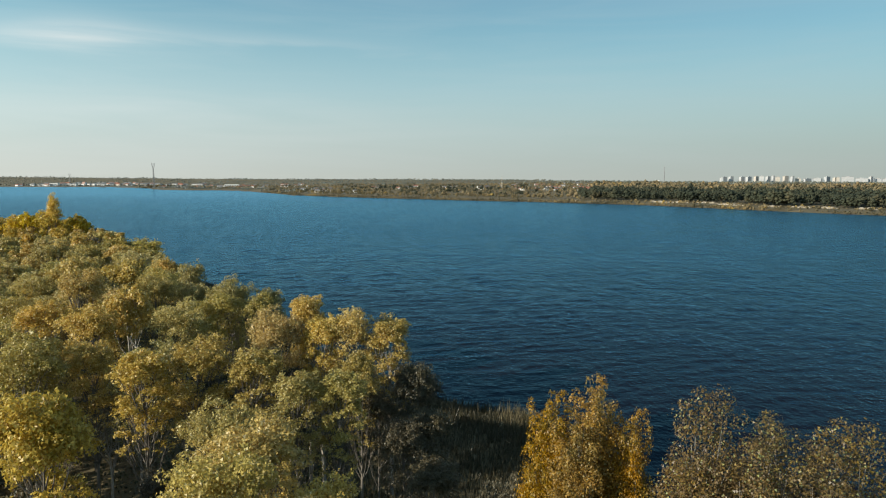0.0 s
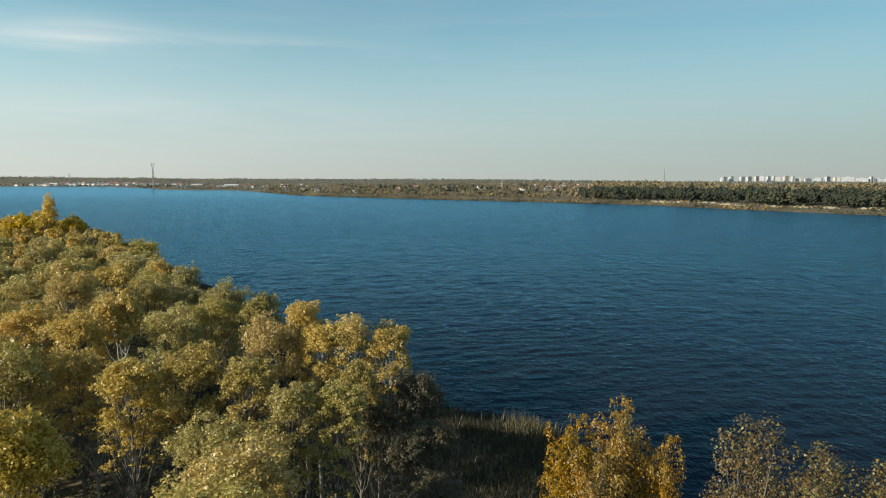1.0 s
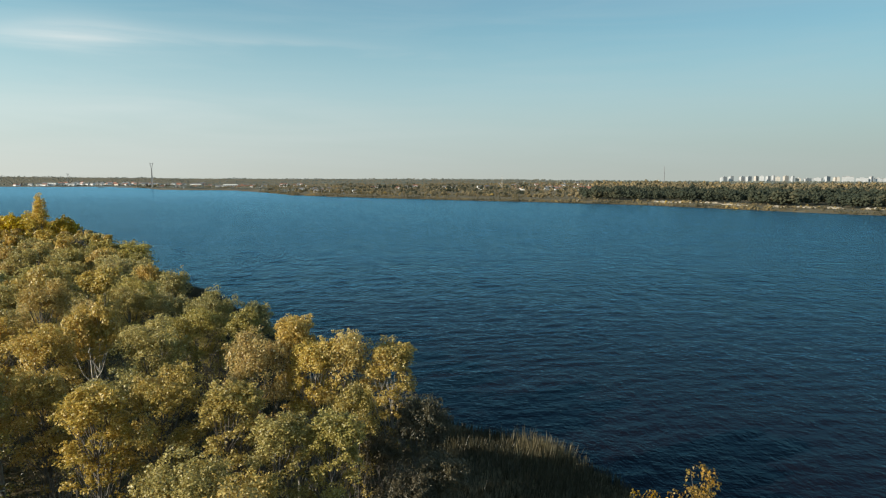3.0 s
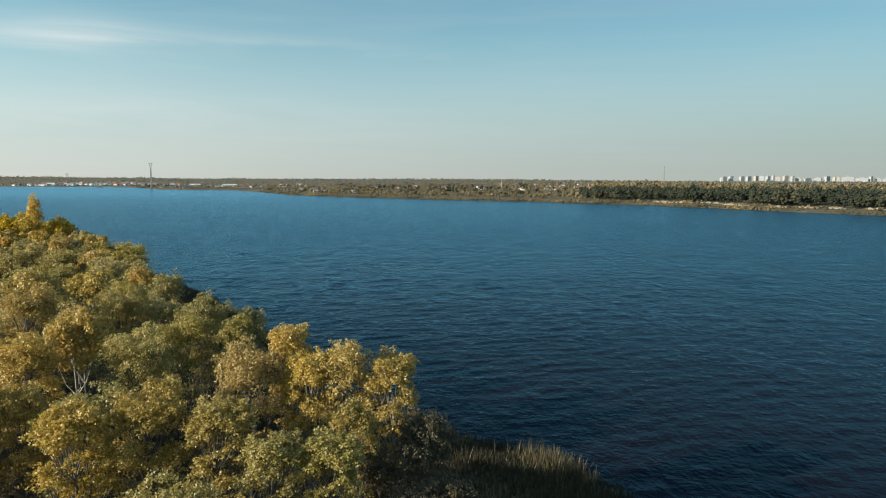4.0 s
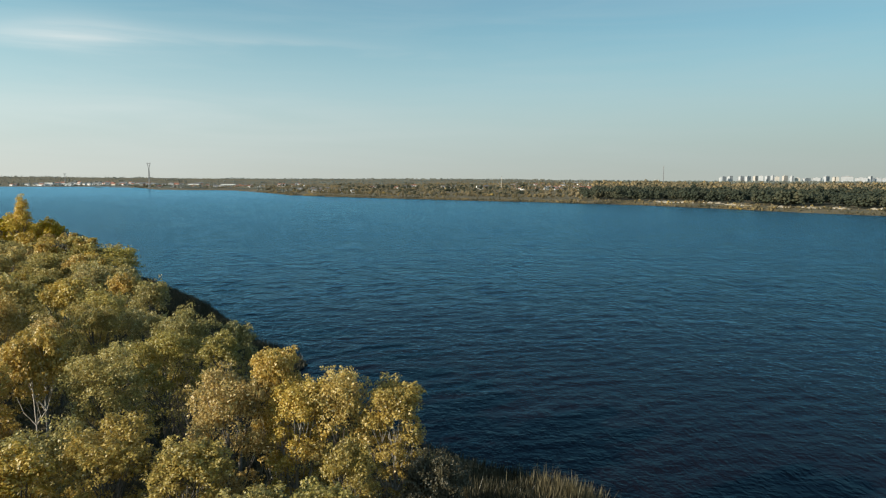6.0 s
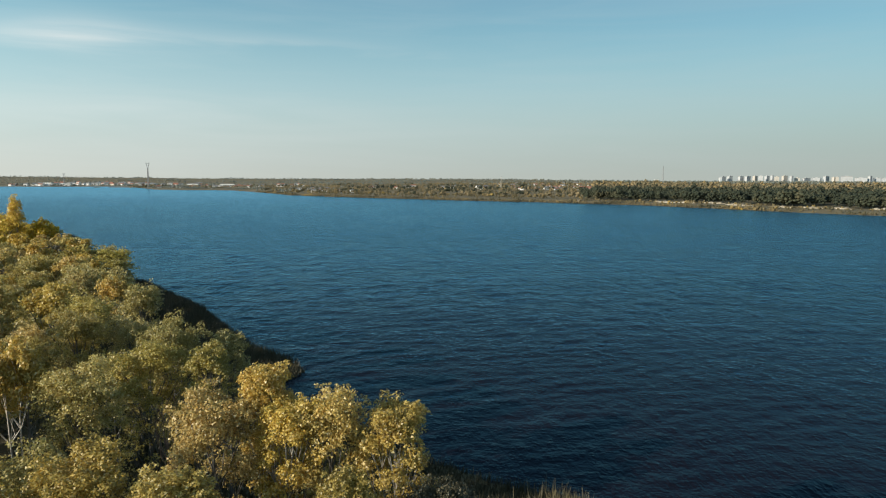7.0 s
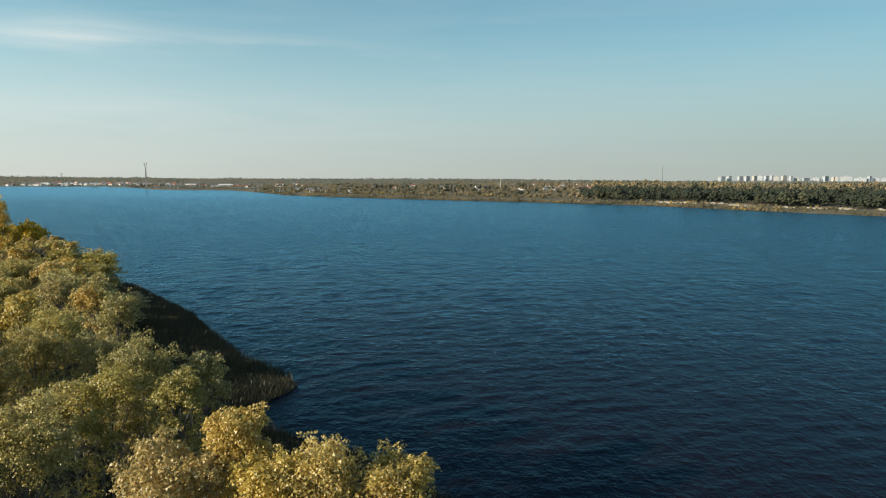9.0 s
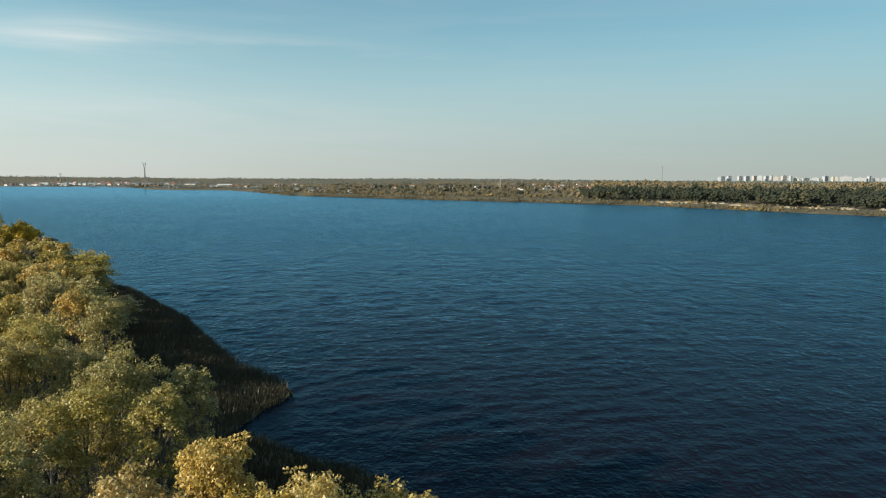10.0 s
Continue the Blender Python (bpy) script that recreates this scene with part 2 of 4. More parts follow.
M_REDROOF = plain_mat("red_tile_roof", [(0.3, (0.2, 0.08, 0.05)), (0.7, (0.34, 0.15, 0.1))], 0.5, 0.8)
M_GLASS = plain_mat("dark_window_glass", [(0.3, (0.08, 0.09, 0.1)), (0.7, (0.16, 0.18, 0.2))], 0.3, 0.2)
M_STEEL = plain_mat("galvanised_steel", [(0.3, (0.16, 0.16, 0.16)), (0.7, (0.28, 0.28, 0.28))], 0.5, 0.6, 0, "Object", (1, 1, 1), 0.3)
M_SAND = plain_mat("pale_sand", [(0.36, (0.14, 0.11, 0.07)), (0.48, (0.32, 0.26, 0.18)), (0.62, (0.5, 0.42, 0.31))], 0.25, 0.95, 0.4)


def ground_mat():
    m, nt, b = mat_new("meadow_ground")
    n1 = noise_node(nt, 0.05, 6, 0.6)
    n2 = noise_node(nt, 0.9, 5, 0.7)
    r1 = ramp(nt, [(0.3, (0.075, 0.068, 0.034)), (0.5, (0.15, 0.118, 0.058)), (0.62, (0.2, 0.155, 0.08)), (0.78, (0.27, 0.205, 0.12))])
    r2 = ramp(nt, [(0.3, (0.55, 0.55, 0.5)), (0.7, (1.1, 1.05, 1.0))])
    mx = nt.nodes.new("ShaderNodeMix")
    mx.data_type = "RGBA"
    mx.blend_type = "MULTIPLY"
    mx.inputs["Factor"].default_value = 1
    nt.links.new(n1.outputs["Fac"], r1.inputs["Fac"])
    nt.links.new(n2.outputs["Fac"], r2.inputs["Fac"])
    nt.links.new(r1.outputs["Color"], mx.inputs["A"])
    nt.links.new(r2.outputs["Color"], mx.inputs["B"])
    nt.links.new(mx.outputs["Result"], b.inputs["Base Color"])
    b.inputs["Roughness"].default_value = 0.95
    bp = nt.nodes.new("ShaderNodeBump")
    bp.inputs["Distance"].default_value = 0.3
    nt.links.new(n2.outputs["Fac"], bp.inputs["Height"])
    nt.links.new(bp.outputs["Normal"], b.inputs["Normal"])
    return m


def water_mat():
    m, nt, b = mat_new("lake_water")
    nt.nodes.remove(b)
    link = nt.links.new
    tc = nt.nodes.new("ShaderNodeTexCoord")
    sep = nt.nodes.new("ShaderNodeSeparateXYZ")
    link(tc.outputs["Object"], sep.inputs["Vector"])

    def span(value, v0, v1, t0, t1):
        n = nt.nodes.new("ShaderNodeMapRange")
        n.inputs["From Min"].default_value, n.inputs["From Max"].default_value = v0, v1
        n.inputs["To Min"].default_value, n.inputs["To Max"].default_value = t0, t1
        link(value, n.inputs["Value"])
        return n.outputs["Result"]

    def calc(op, x, y):
        n = nt.nodes.new("ShaderNodeMath")
        n.operation = op
        for k, v in enumerate((x, y)):
            if isinstance(v, (int, float)):
                n.inputs[k].default_value = v
            else:
                link(v, n.inputs[k])
        return n.outputs[0]

    # wind ripples at several sizes, crests lying across the wind
    total = None
    for scale, amount, stretch, turn in ((0.14, 0.9, (0.7, 1, 1), 0.25), (0.5, 0.62, (0.85, 1, 1), 0.5), (1.3, 0.28, (0.85, 1, 1), 0.1), (2.8, 0.09, (0.9, 1, 1), 0.5)):
        n = noise_node(nt, scale, 2, 0.55, "Object", stretch)
        n.inputs["Vector"].links[0].from_node.inputs["Rotation"].default_value = (0, 0, turn)
        one = calc("MULTIPLY", n.outputs["Fac"], amount)
        total = one if total is None else calc("ADD", total, one)
    # gusts: patches of rougher and calmer water; calmer in the lee of the wood
    gust = noise_node(nt, 0.03, 6, 0.75, "Object", (0.6, 1.0, 1.0))
    lee = span(sep.outputs["Y"], 80, 420, 0.36, 0.56)
    cat = noise_node(nt, 0.22, 5, 0.75, "Object", (1.0, 0.35, 1.0))
    paws = span(cat.outputs["Fac"], 0.34, 0.66, 0.7, 1.3)
    chop = calc("MULTIPLY", calc("MULTIPLY", calc("MULTIPLY", total, lee), paws), span(gust.outputs["Fac"], 0.3, 0.7, 0.7, 1.3))
    # longer wave groups on the open water
    swell = noise_node(nt, 0.06, 4, 0.7, "Object", (2.2, 0.8, 1.0))
    chop = calc("ADD", chop, calc("MULTIPLY", swell.outputs["Fac"], span(sep.outputs["Y"], 130, 420, 0.0, 1.5)))
    # the sheltered far reach is smoother
    chop = calc("MULTIPLY", chop, span(sep.outputs["Y"], 500, 1500, 1.0, 0.42))
    bp = nt.nodes.new("ShaderNodeBump")
    bp.inputs["Strength"].default_value = 1.0
    bp.inputs["Distance"].default_value = 0.8
    link(chop, bp.inputs["Height"])
    body = nt.nodes.new("ShaderNodeBsdfDiffuse")
    body.inputs["Color"].default_value = (0.0072, 0.0060, 0.0086, 1)
    gloss = nt.nodes.new("ShaderNodeBsdfGlossy")
    gloss.inputs["Color"].default_value = (0.37, 0.755, 1.0, 1)
    link(calc("ADD", span(sep.outputs["Y"], 80, 400, 0.12, 0.17), calc("ADD", span(gust.outputs["Fac"], 0.3, 0.7, -0.05, 0.06), span(cat.outputs["Fac"], 0.34, 0.66, -0.04, 0.045))), gloss.inputs["Roughness"])
    fres = nt.nodes.new("ShaderNodeFresnel")
    fres.inputs["IOR"].default_value = 1.3
    for node in (body, gloss, fres):
        link(bp.outputs["Normal"], node.inputs["Normal"])
    mix = nt.nodes.new("ShaderNodeMixShader")
    link(calc("ADD", calc("MULTIPLY", calc("POWER", fres.outputs["Fac"], 1.56), 0.97), 0.016), mix.inputs["Fac"])
    link(body.outputs["BSDF"], mix.inputs[1])
    link(gloss.outputs["BSDF"], mix.inputs[2])
    link(mix.outputs["Shader"], nt.nodes["Material Output"].inputs["Surface"])
    return m


M_GROUND = ground_mat()
M_WATER = water_mat()


# ---------------- mesh helpers ----------------
def mesh_np(name, verts, quads, smooth=False):
    """A mesh from numpy arrays of vertices and quads (or triangles)."""
    verts = np.asarray(verts, dtype=np.float32)
    quads = np.asarray(quads, dtype=np.int32)
    me = bpy.data.meshes.new(name)
    k = quads.shape[1]
    me.vertices.add(len(verts))
    me.vertices.foreach_set("co", verts.ravel())
    me.loops.add(quads.size)
    me.loops.foreach_set("vertex_index", quads.ravel())
    me.polygons.add(len(quads))
    me.polygons.foreach_set("loop_start", np.arange(0, quads.size, k, dtype=np.int32))
    me.polygons.foreach_set("use_smooth", np.full(len(quads), bool(smooth)))
    me.update(calc_edges=True)
    me.validate()
    return me


def part(name, bm, material, parent, label=""):
    """Links a bmesh or a mesh as one object under a thing or a part."""
    if isinstance(bm, bmesh.types.BMesh):
        me = bpy.data.meshes.new(name)
        bm.to_mesh(me)
        bm.free()
    else:
        me = bm
    if material and not me.materials:
        me.materials.append(material)
    ob = new(name, me)
    ob.parent = parent
    if label:
        tagged(ob, label)
    return ob


class Shape:
    """Gathers tubes, boxes and gables into one vertex and quad list."""

    def __init__(self):
        self.v, self.q = [], []

    def tube(self, pts, radii, sides=6):
        base = len(self.v)
        n = len(pts)
        for i, p in enumerate(pts):
            p = Vector(p)
            d = (Vector(pts[min(i + 1, n - 1)]) - Vector(pts[max(i - 1, 0)])).normalized()
            a = d.orthogonal().normalized() if abs(d.z) < 0.99 else Vector((1, 0, 0))
            a = (a - d * a.dot(d)).normalized()
            b = d.cross(a)
            for s in range(sides):
                t = 2 * math.pi * s / sides
                self.v.append(tuple(p + (a * math.cos(t) + b * math.sin(t)) * radii[i]))
        for i in range(n - 1):
            for s in range(sides):
                s2 = (s + 1) % sides
                o = base + i * sides
                self.q.append((o + s, o + s2, o + sides + s2, o + sides + s))

    def box(self, x0, y0, z0, x1, y1, z1):
        b = len(self.v)
        self.v += [(x0, y0, z0), (x1, y0, z0), (x1, y1, z0), (x0, y1, z0), (x0, y0, z1), (x1, y0, z1), (x1, y1, z1), (x0, y1, z1)]
        for f in ((0, 3, 2, 1), (4, 5, 6, 7), (0, 1, 5, 4), (1, 2, 6, 5), (2, 3, 7, 6), (3, 0, 4, 7)):
            self.q.append(tuple(b + i for i in f))

    def gable(self, x0, y0, x1, y1, z0, z1, t=0.25):
        """Two roof slopes with thickness, ridge along x."""
        ym = (y0 + y1) / 2
        for ya in (y0, y1):
            b = len(self.v)
            self.v += [(x0, ya, z0), (x1, ya, z0), (x1, ym, z1), (x0, ym, z1), (x0, ya, z0 + t), (x1, ya, z0 + t), (x1, ym, z1 + t), (x0, ym, z1 + t)]
            for f in ((0, 3, 2, 1), (4, 5, 6, 7), (0, 1, 5, 4), (1, 2, 6, 5), (2, 3, 7, 6), (3, 0, 4, 7)):
                self.q.append(tuple(b + i for i in f))

    def mesh(self, name, smooth=False):
        return mesh_np(name, self.v, self.q, smooth)


def leaf_quads(rng, centres, normals, length, width):
    """One folded-diamond quad a leaf at each centre."""
    n = len(centres)
    nrm = normals / np.maximum(np.linalg.norm(normals, axis=1, keepdims=True), 1e-6)
    r = rng.normal(size=(n, 3))
    a = np.cross(nrm, r)
    a /= np.maximum(np.linalg.norm(a, axis=1, keepdims=True), 1e-6)
    b = np.cross(nrm, a)
    ln = (length * rng.uniform(0.7, 1.3, n))[:, None] * 0.5
    wd = (width * rng.uniform(0.7, 1.3, n))[:, None] * 0.5
    lift = nrm * wd * 0.35
    v = np.empty((n, 4, 3))
    v[:, 0] = centres - a * ln
    v[:, 1] = centres + b * wd + lift
    v[:, 2] = centres + a * ln
    v[:, 3] = centres - b * wd + lift
    q = np.arange(n * 4).reshape(n, 4)
    return v.reshape(-1, 3), q


def leaf_tris(rng, centres, normals, size, slim):
    """One small pointed triangle a leaf at each centre."""
    n = len(centres)
    nrm = normals / np.maximum(np.linalg.norm(normals, axis=1, keepdims=True), 1e-6)
    a = np.cross(nrm, rng.normal(size=(n, 3)))
    a /= np.maximum(np.linalg.norm(a, axis=1, keepdims=True), 1e-6)
    b = np.cross(nrm, a)
    ln = (size * rng.uniform(0.7, 1.3, n))[:, None]
    v = np.empty((n, 3, 3))
    v[:, 0] = centres - a * ln * 0.4 + b * ln * slim * 0.5
    v[:, 1] = centres - a * ln * 0.4 - b * ln * slim * 0.5
    v[:, 2] = centres + a * ln * 0.6
    return v.reshape(-1, 3), np.arange(n * 3).reshape(n, 3)


# ---------------- shorelines and ground ----------------
NEAR_SHORE = [(120, -120), (62, -40), (38, 10), (29, 45), (23, 70), (18.5, 86), (13, 95), (4, 101), (-4, 107), (-9, 113), (-14, 118.5),
              (-20, 121.5), (-26, 126), (-32, 131), (-30.5, 138), (-27.4, 146), (-30.2, 153), (-41.8, 165.5), (-51.8, 182), (-66.5, 207),
              (-80, 225), (-98.5, 249.5), (-118, 268.5), (-144, 302), (-184, 335), (-270, 355), (-420, 340), (-800, 200)]
FAR_SHORE = [(-4700, 3090), (-1949, 3013), (-1545, 2960), (-1452, 3013), (-1135, 2636), (-890, 2165), (-772, 2108), (-618, 2056), (-455, 1756),
             (-373, 1590), (-313, 1452), (-189, 1316), (-85, 1220), (-23, 1169), (42, 1107), (134, 1039), (209, 967), (262, 914), (303, 841),
             (338, 777), (367, 718), (393, 681), (420, 648), (450, 610), (500, 560), (540, 440), (660, 200), (1000, -250), (1600, -900)]
NEAR_LAND = NEAR_SHORE + [(-1500, 0), (-1500, -900), (300, -900), (160, -300)]
FAR_LAND = FAR_SHORE + [(4800, -900), (4800, 5200), (-4800, 5200)]


def signed_distance(px, py, poly):
    """Distance to a closed outline, positive inside."""
    P = np.array(poly, dtype=float)
    Q = np.roll(P, -1, axis=0)
    best = np.full(px.shape, 1e12)
    inside = np.zeros(px.shape, dtype=bool)
    for (ax, ay), (bx, by) in zip(P, Q):
        ex, ey = bx - ax, by - ay
        t = np.clip(((px - ax) * ex + (py - ay) * ey) / (ex * ex + ey * ey), 0, 1)
        best = np.minimum(best, (px - ax - t * ex) ** 2 + (py - ay - t * ey) ** 2)
        cross = (ay > py) != (by > py)
        xs = ax + (py - ay) * ex / (ey if ey else 1e-9)
        inside ^= cross & (px < xs)
    d = np.sqrt(best)
    return np.where(inside, d, -d)


def wobble(x, y, s):
    return np.sin(x / s + 1.3) * np.cos(y / s * 1.17 + 0.4) + 0.5 * np.sin(x / s * 2.3 + y / s * 1.9)


def ground_z(x, y):
    x, y = np.asarray(x, dtype=float), np.asarray(y, dtype=float)
    dn = signed_distance(x, y, NEAR_LAND)
    df = signed_distance(x, y, FAR_LAND)
    dn = dn + 0.6 * wobble(x, y, 4.0)
    near = np.clip(dn * 0.12, -2.0, 1.3) + np.where(dn > 8, 0.25 * wobble(x, y, 9.0), 0)
    far = np.clip(df * 0.16, -2.0, 2.5) + np.where(df > 30, 0.6 * wobble(x, y, 60.0), 0)
    way = x / np.maximum(y, 300.0)
    rise = np.interp(way, [-0.65, -0.2, 0.1, 0.3, 0.65], [56, 58, 48, 29, 22])
    run = np.interp(way, [-0.65, -0.2, 0.1, 0.65], [1300, 2000, 2900, 3500])
    s = np.clip((df - 120) / run, 0, 1)
    far = far + rise * s * s * (3 - 2 * s)
    return np.maximum(near, far)


def axis(parts):
    out = [parts[0][0]]
    for a, b, step in parts:
        n = max(1, int(round((b - a) / step)))
        out += [a + (b - a) * (i + 1) / n for i in range(n)]
    return np.array(out)


def grid_mesh(name, xs, ys, zf, smooth=True):
    X, Y = np.meshgrid(xs, ys)
    Z = zf(X.ravel(), Y.ravel())
    v = np.stack([X.ravel(), Y.ravel(), Z], 1)
    nx, ny = len(xs), len(ys)
    i = (np.arange(ny - 1)[:, None] * nx + np.arange(nx - 1)[None, :]).ravel()
    q = np.stack([i, i + 1, i + 1 + nx, i + nx], 1)
    return mesh_np(name, v, q, smooth)


def build_ground():
    xs = axis([(-4700, -1200, 250), (-1200, -300, 50), (-300, -140, 10), (-140, 50, 2.5), (50, 520, 14), (520, 1200, 60), (1200, 4700, 250)])
    ys = axis([(-800, -60, 60), (-60, 60, 8), (60, 300, 2.5), (300, 400, 10), (400, 1300, 20), (1300, 3200, 60), (3200, 4950, 150)])
    ob = new("ground", grid_mesh("ground", xs, ys, ground_z))
    ob.data.materials.append(M_GROUND)
    tagged(ob, "brown autumn meadow ground along the lake shores", "ground", kind="structure")


def build_water():
    rng = np.random.default_rng(5)

    def train(n, lo, hi, steep, spread):
        out = []
        for i in range(n):
            wl = rng.uniform(lo, hi)
            th = rng.normal(math.pi / 2 + 0.4, spread)
            out.append((2 * math.pi / wl * math.cos(th), 2 * math.pi / wl * math.sin(th), rng.uniform(0, 6.28), steep * wl))
        return out

    ripples, groups = train(30, 2.2, 6.0, 0.0020, 0.35), train(30, 5.5, 12, 0.0019, 0.5)

    def wz(x, y):
        near, far = np.zeros_like(x), np.zeros_like(x)
        for kx, ky, ph, a in ripples:
            near += a * np.sin(kx * x + ky * y + ph)
        for kx, ky, ph, a in groups:
            far += a * np.sin(kx * x + ky * y + ph)
        edge = np.clip((x + 90) / 30, 0, 1) * np.clip((150 - x) / 50, 0, 1) * np.clip((y - 65) / 8, 0, 1) * np.clip((250 - y) / 90, 0, 1)
        open_water = np.clip((x + 230) / 60, 0, 1) * np.clip((420 - x) / 60, 0, 1) * np.clip((y - 120) / 160, 0, 1) * np.clip((860 - y) / 260, 0, 1)
        return near * edge + far * open_water

    xs = axis([(-4700, -1000, 400), (-1000, -240, 60), (-240, -90, 3.2), (-90, 150, 1.1), (150, 420, 3.2), (420, 1200, 60), (1200, 4700, 400)])
    ys = axis([(-800, 65, 60), (65, 250, 0.8), (250, 500, 3.6), (500, 860, 6.0), (860, 1200, 40), (1200, 3400, 200)])
    ob = new("water", grid_mesh("water", xs, ys, wz))
    ob.data.materials.append(M_WATER)
    tagged(ob, "dark blue lake water ruffled by small wind ripples", "water", kind="structure")


build_ground()
build_water()


# ---------------- trees ----------------
def crown_mesh(seed, puffs, n, size, up=0.35, sub=26, sub_r=0.34, slim=0.85):
    """Leaves in small tufts over the puffs (x, y, z, rx, rz) of a crown."""
    rng = np.random.default_rng(seed)
    P = np.array(puffs, dtype=float)
    w = (P[:, 3] * P[:, 4]) ** (0.6 if len(P) > 50 else 1.0) * np.clip(0.35 + 1.1 * (P[:, 2] - P[:, 2].min()) / max(np.ptp(P[:, 2]), 1e-3), 0, 1)
    cs, rs = [], []
    for p, k in zip(P, np.maximum(6, (sub * len(P) * w / w.sum())).astype(int)):
        d = rng.normal(size=(k, 3))
        d /= np.linalg.norm(d, axis=1, keepdims=True)
        d[:, 2] = np.where(d[:, 2] < -0.35, -d[:, 2] * 0.6, d[:, 2])
        rad = rng.uniform(0.5, 1.16, (k, 1))
        cs.append(p[:3] + d * rad * np.array([p[3], p[3], p[4]]))
        rs.append(np.full(k, (p[3] + p[4]) / 2 * sub_r) * rng.uniform(0.5, 1.45, k))
    C, R = np.concatenate(cs), np.concatenate(rs)
    share = R ** (1.4 if len(P) > 50 else 2)
    pick = rng.choice(len(C), n, p=share / share.sum())
    d = rng.normal(size=(n, 3))
    d /= np.linalg.norm(d, axis=1, keepdims=True)
    d[:, 2] = np.where(d[:, 2] < -0.4, -d[:, 2], d[:, 2])
    pos = C[pick] + d * (R[pick] * rng.uniform(0.35, 1.08, n) ** 0.7)[:, None]
    nr = d * 0.9 + rng.normal(size=(n, 3)) * 0.55 + np.array([0, 0, up])
    v, q = leaf_tris(rng, pos, nr, np.full(n, size), slim)
    return mesh_np("crown", v, q)


def broad_puffs(rng, h, r, k, floor=0.32):
    """Puffs of a broad, uneven crown: a dome and tiers of puffs below it."""
    out = [(0, 0, h - 0.98 * r, 0.62 * r, 0.6 * r)]
    first = rng.uniform(0, 6.28)
    for i in range(5):
        a, ring, pr = first + i * 1.257 + rng.uniform(-0.35, 0.35), r * rng.uniform(0.3, 0.55), r * rng.uniform(0.28, 0.4)
        out.append((math.cos(a) * ring, math.sin(a) * ring, h - 1.25 * pr - (0 if i == 0 else rng.uniform(0.05, 0.4) * r), pr, pr * rng.uniform(1.0, 1.3)))
    z, tier = h - 1.0 * r, 0
    while z > floor * h and tier < 5:
        n = k // 2 + 2
        for i in range(n):
            a = (i + 0.5 * (tier % 2)) * 2 * math.pi / n + rng.uniform(-0.4, 0.4)
            ring = r * rng.uniform(0.5, 0.75)
            pr = r * rng.uniform(0.27, 0.42) * (1 - 0.06 * tier)
            out.append((math.cos(a) * ring, math.sin(a) * ring, z + rng.uniform(-0.3, 0.3) * r, pr, pr * rng.uniform(0.95, 1.35)))
        z -= 0.8 * r
        tier += 1
    return out


def column_puffs(rng, h, r, k, low=0.3):
    """Puffs of a slim poplar crown of several upright shoots."""
    out = []
    for i in range(k):
        f = (i + 0.5) / k
        a = i * 2.4 + rng.uniform(-0.5, 0.5)
        z = h * (low + (0.98 - low) * f)
        wide = r * (1.0 - 0.5 * max(0, f - 0.5) / 0.5) * rng.uniform(0.85, 1.1)
        pr = max(0.4 * r, wide * 0.6)
        out.append((math.cos(a) * wide * 0.5, math.sin(a) * wide * 0.5, min(z, h - pr * 1.3), pr, pr * 1.5))
    return out


def spire_puffs(rng, h, r, k, low):
    """Puffs of a dense poplar: upright shoots like flames, packed side by side."""
    out = []
    for i in range(k):
        a, d = i * 2.4, r * math.sqrt((i + 0.3) / k) * 0.8
        top = h * (0.985 - 0.07 * (d / r) - rng.uniform(0, 0.07) * (i > 0))
        n = 11
        for j in range(n):
            f = j / (n - 1)
            pr = r * (0.47 - 0.19 * f * f) * rng.uniform(0.85, 1.15)
            z = low * h + (top - pr - low * h) * f
            out.append((math.cos(a) * d * (1 - 0.15 * f), math.sin(a) * d * (1 - 0.15 * f), z, pr, pr * 1.9))
    return out


def oval_puffs(rng, h, r):
    """Puffs of a compact upright oval crown."""
    out = [(0, 0, h * 0.62, r * 0.72, h * 0.26), (0.05 * r, 0, h * 0.8, r * 0.6, h * 0.19)]
    for i in range(12):
        f = (i + 0.5) / 12
        a = i * 2.4
        w = r * 0.55 * math.sin(math.pi * (0.2 + 0.68 * f))
        out.append((math.cos(a) * w, math.sin(a) * w, h * (0.36 + 0.5 * f) + rng.uniform(-0.3, 0.3), r * 0.42, r * 0.6))
    return out


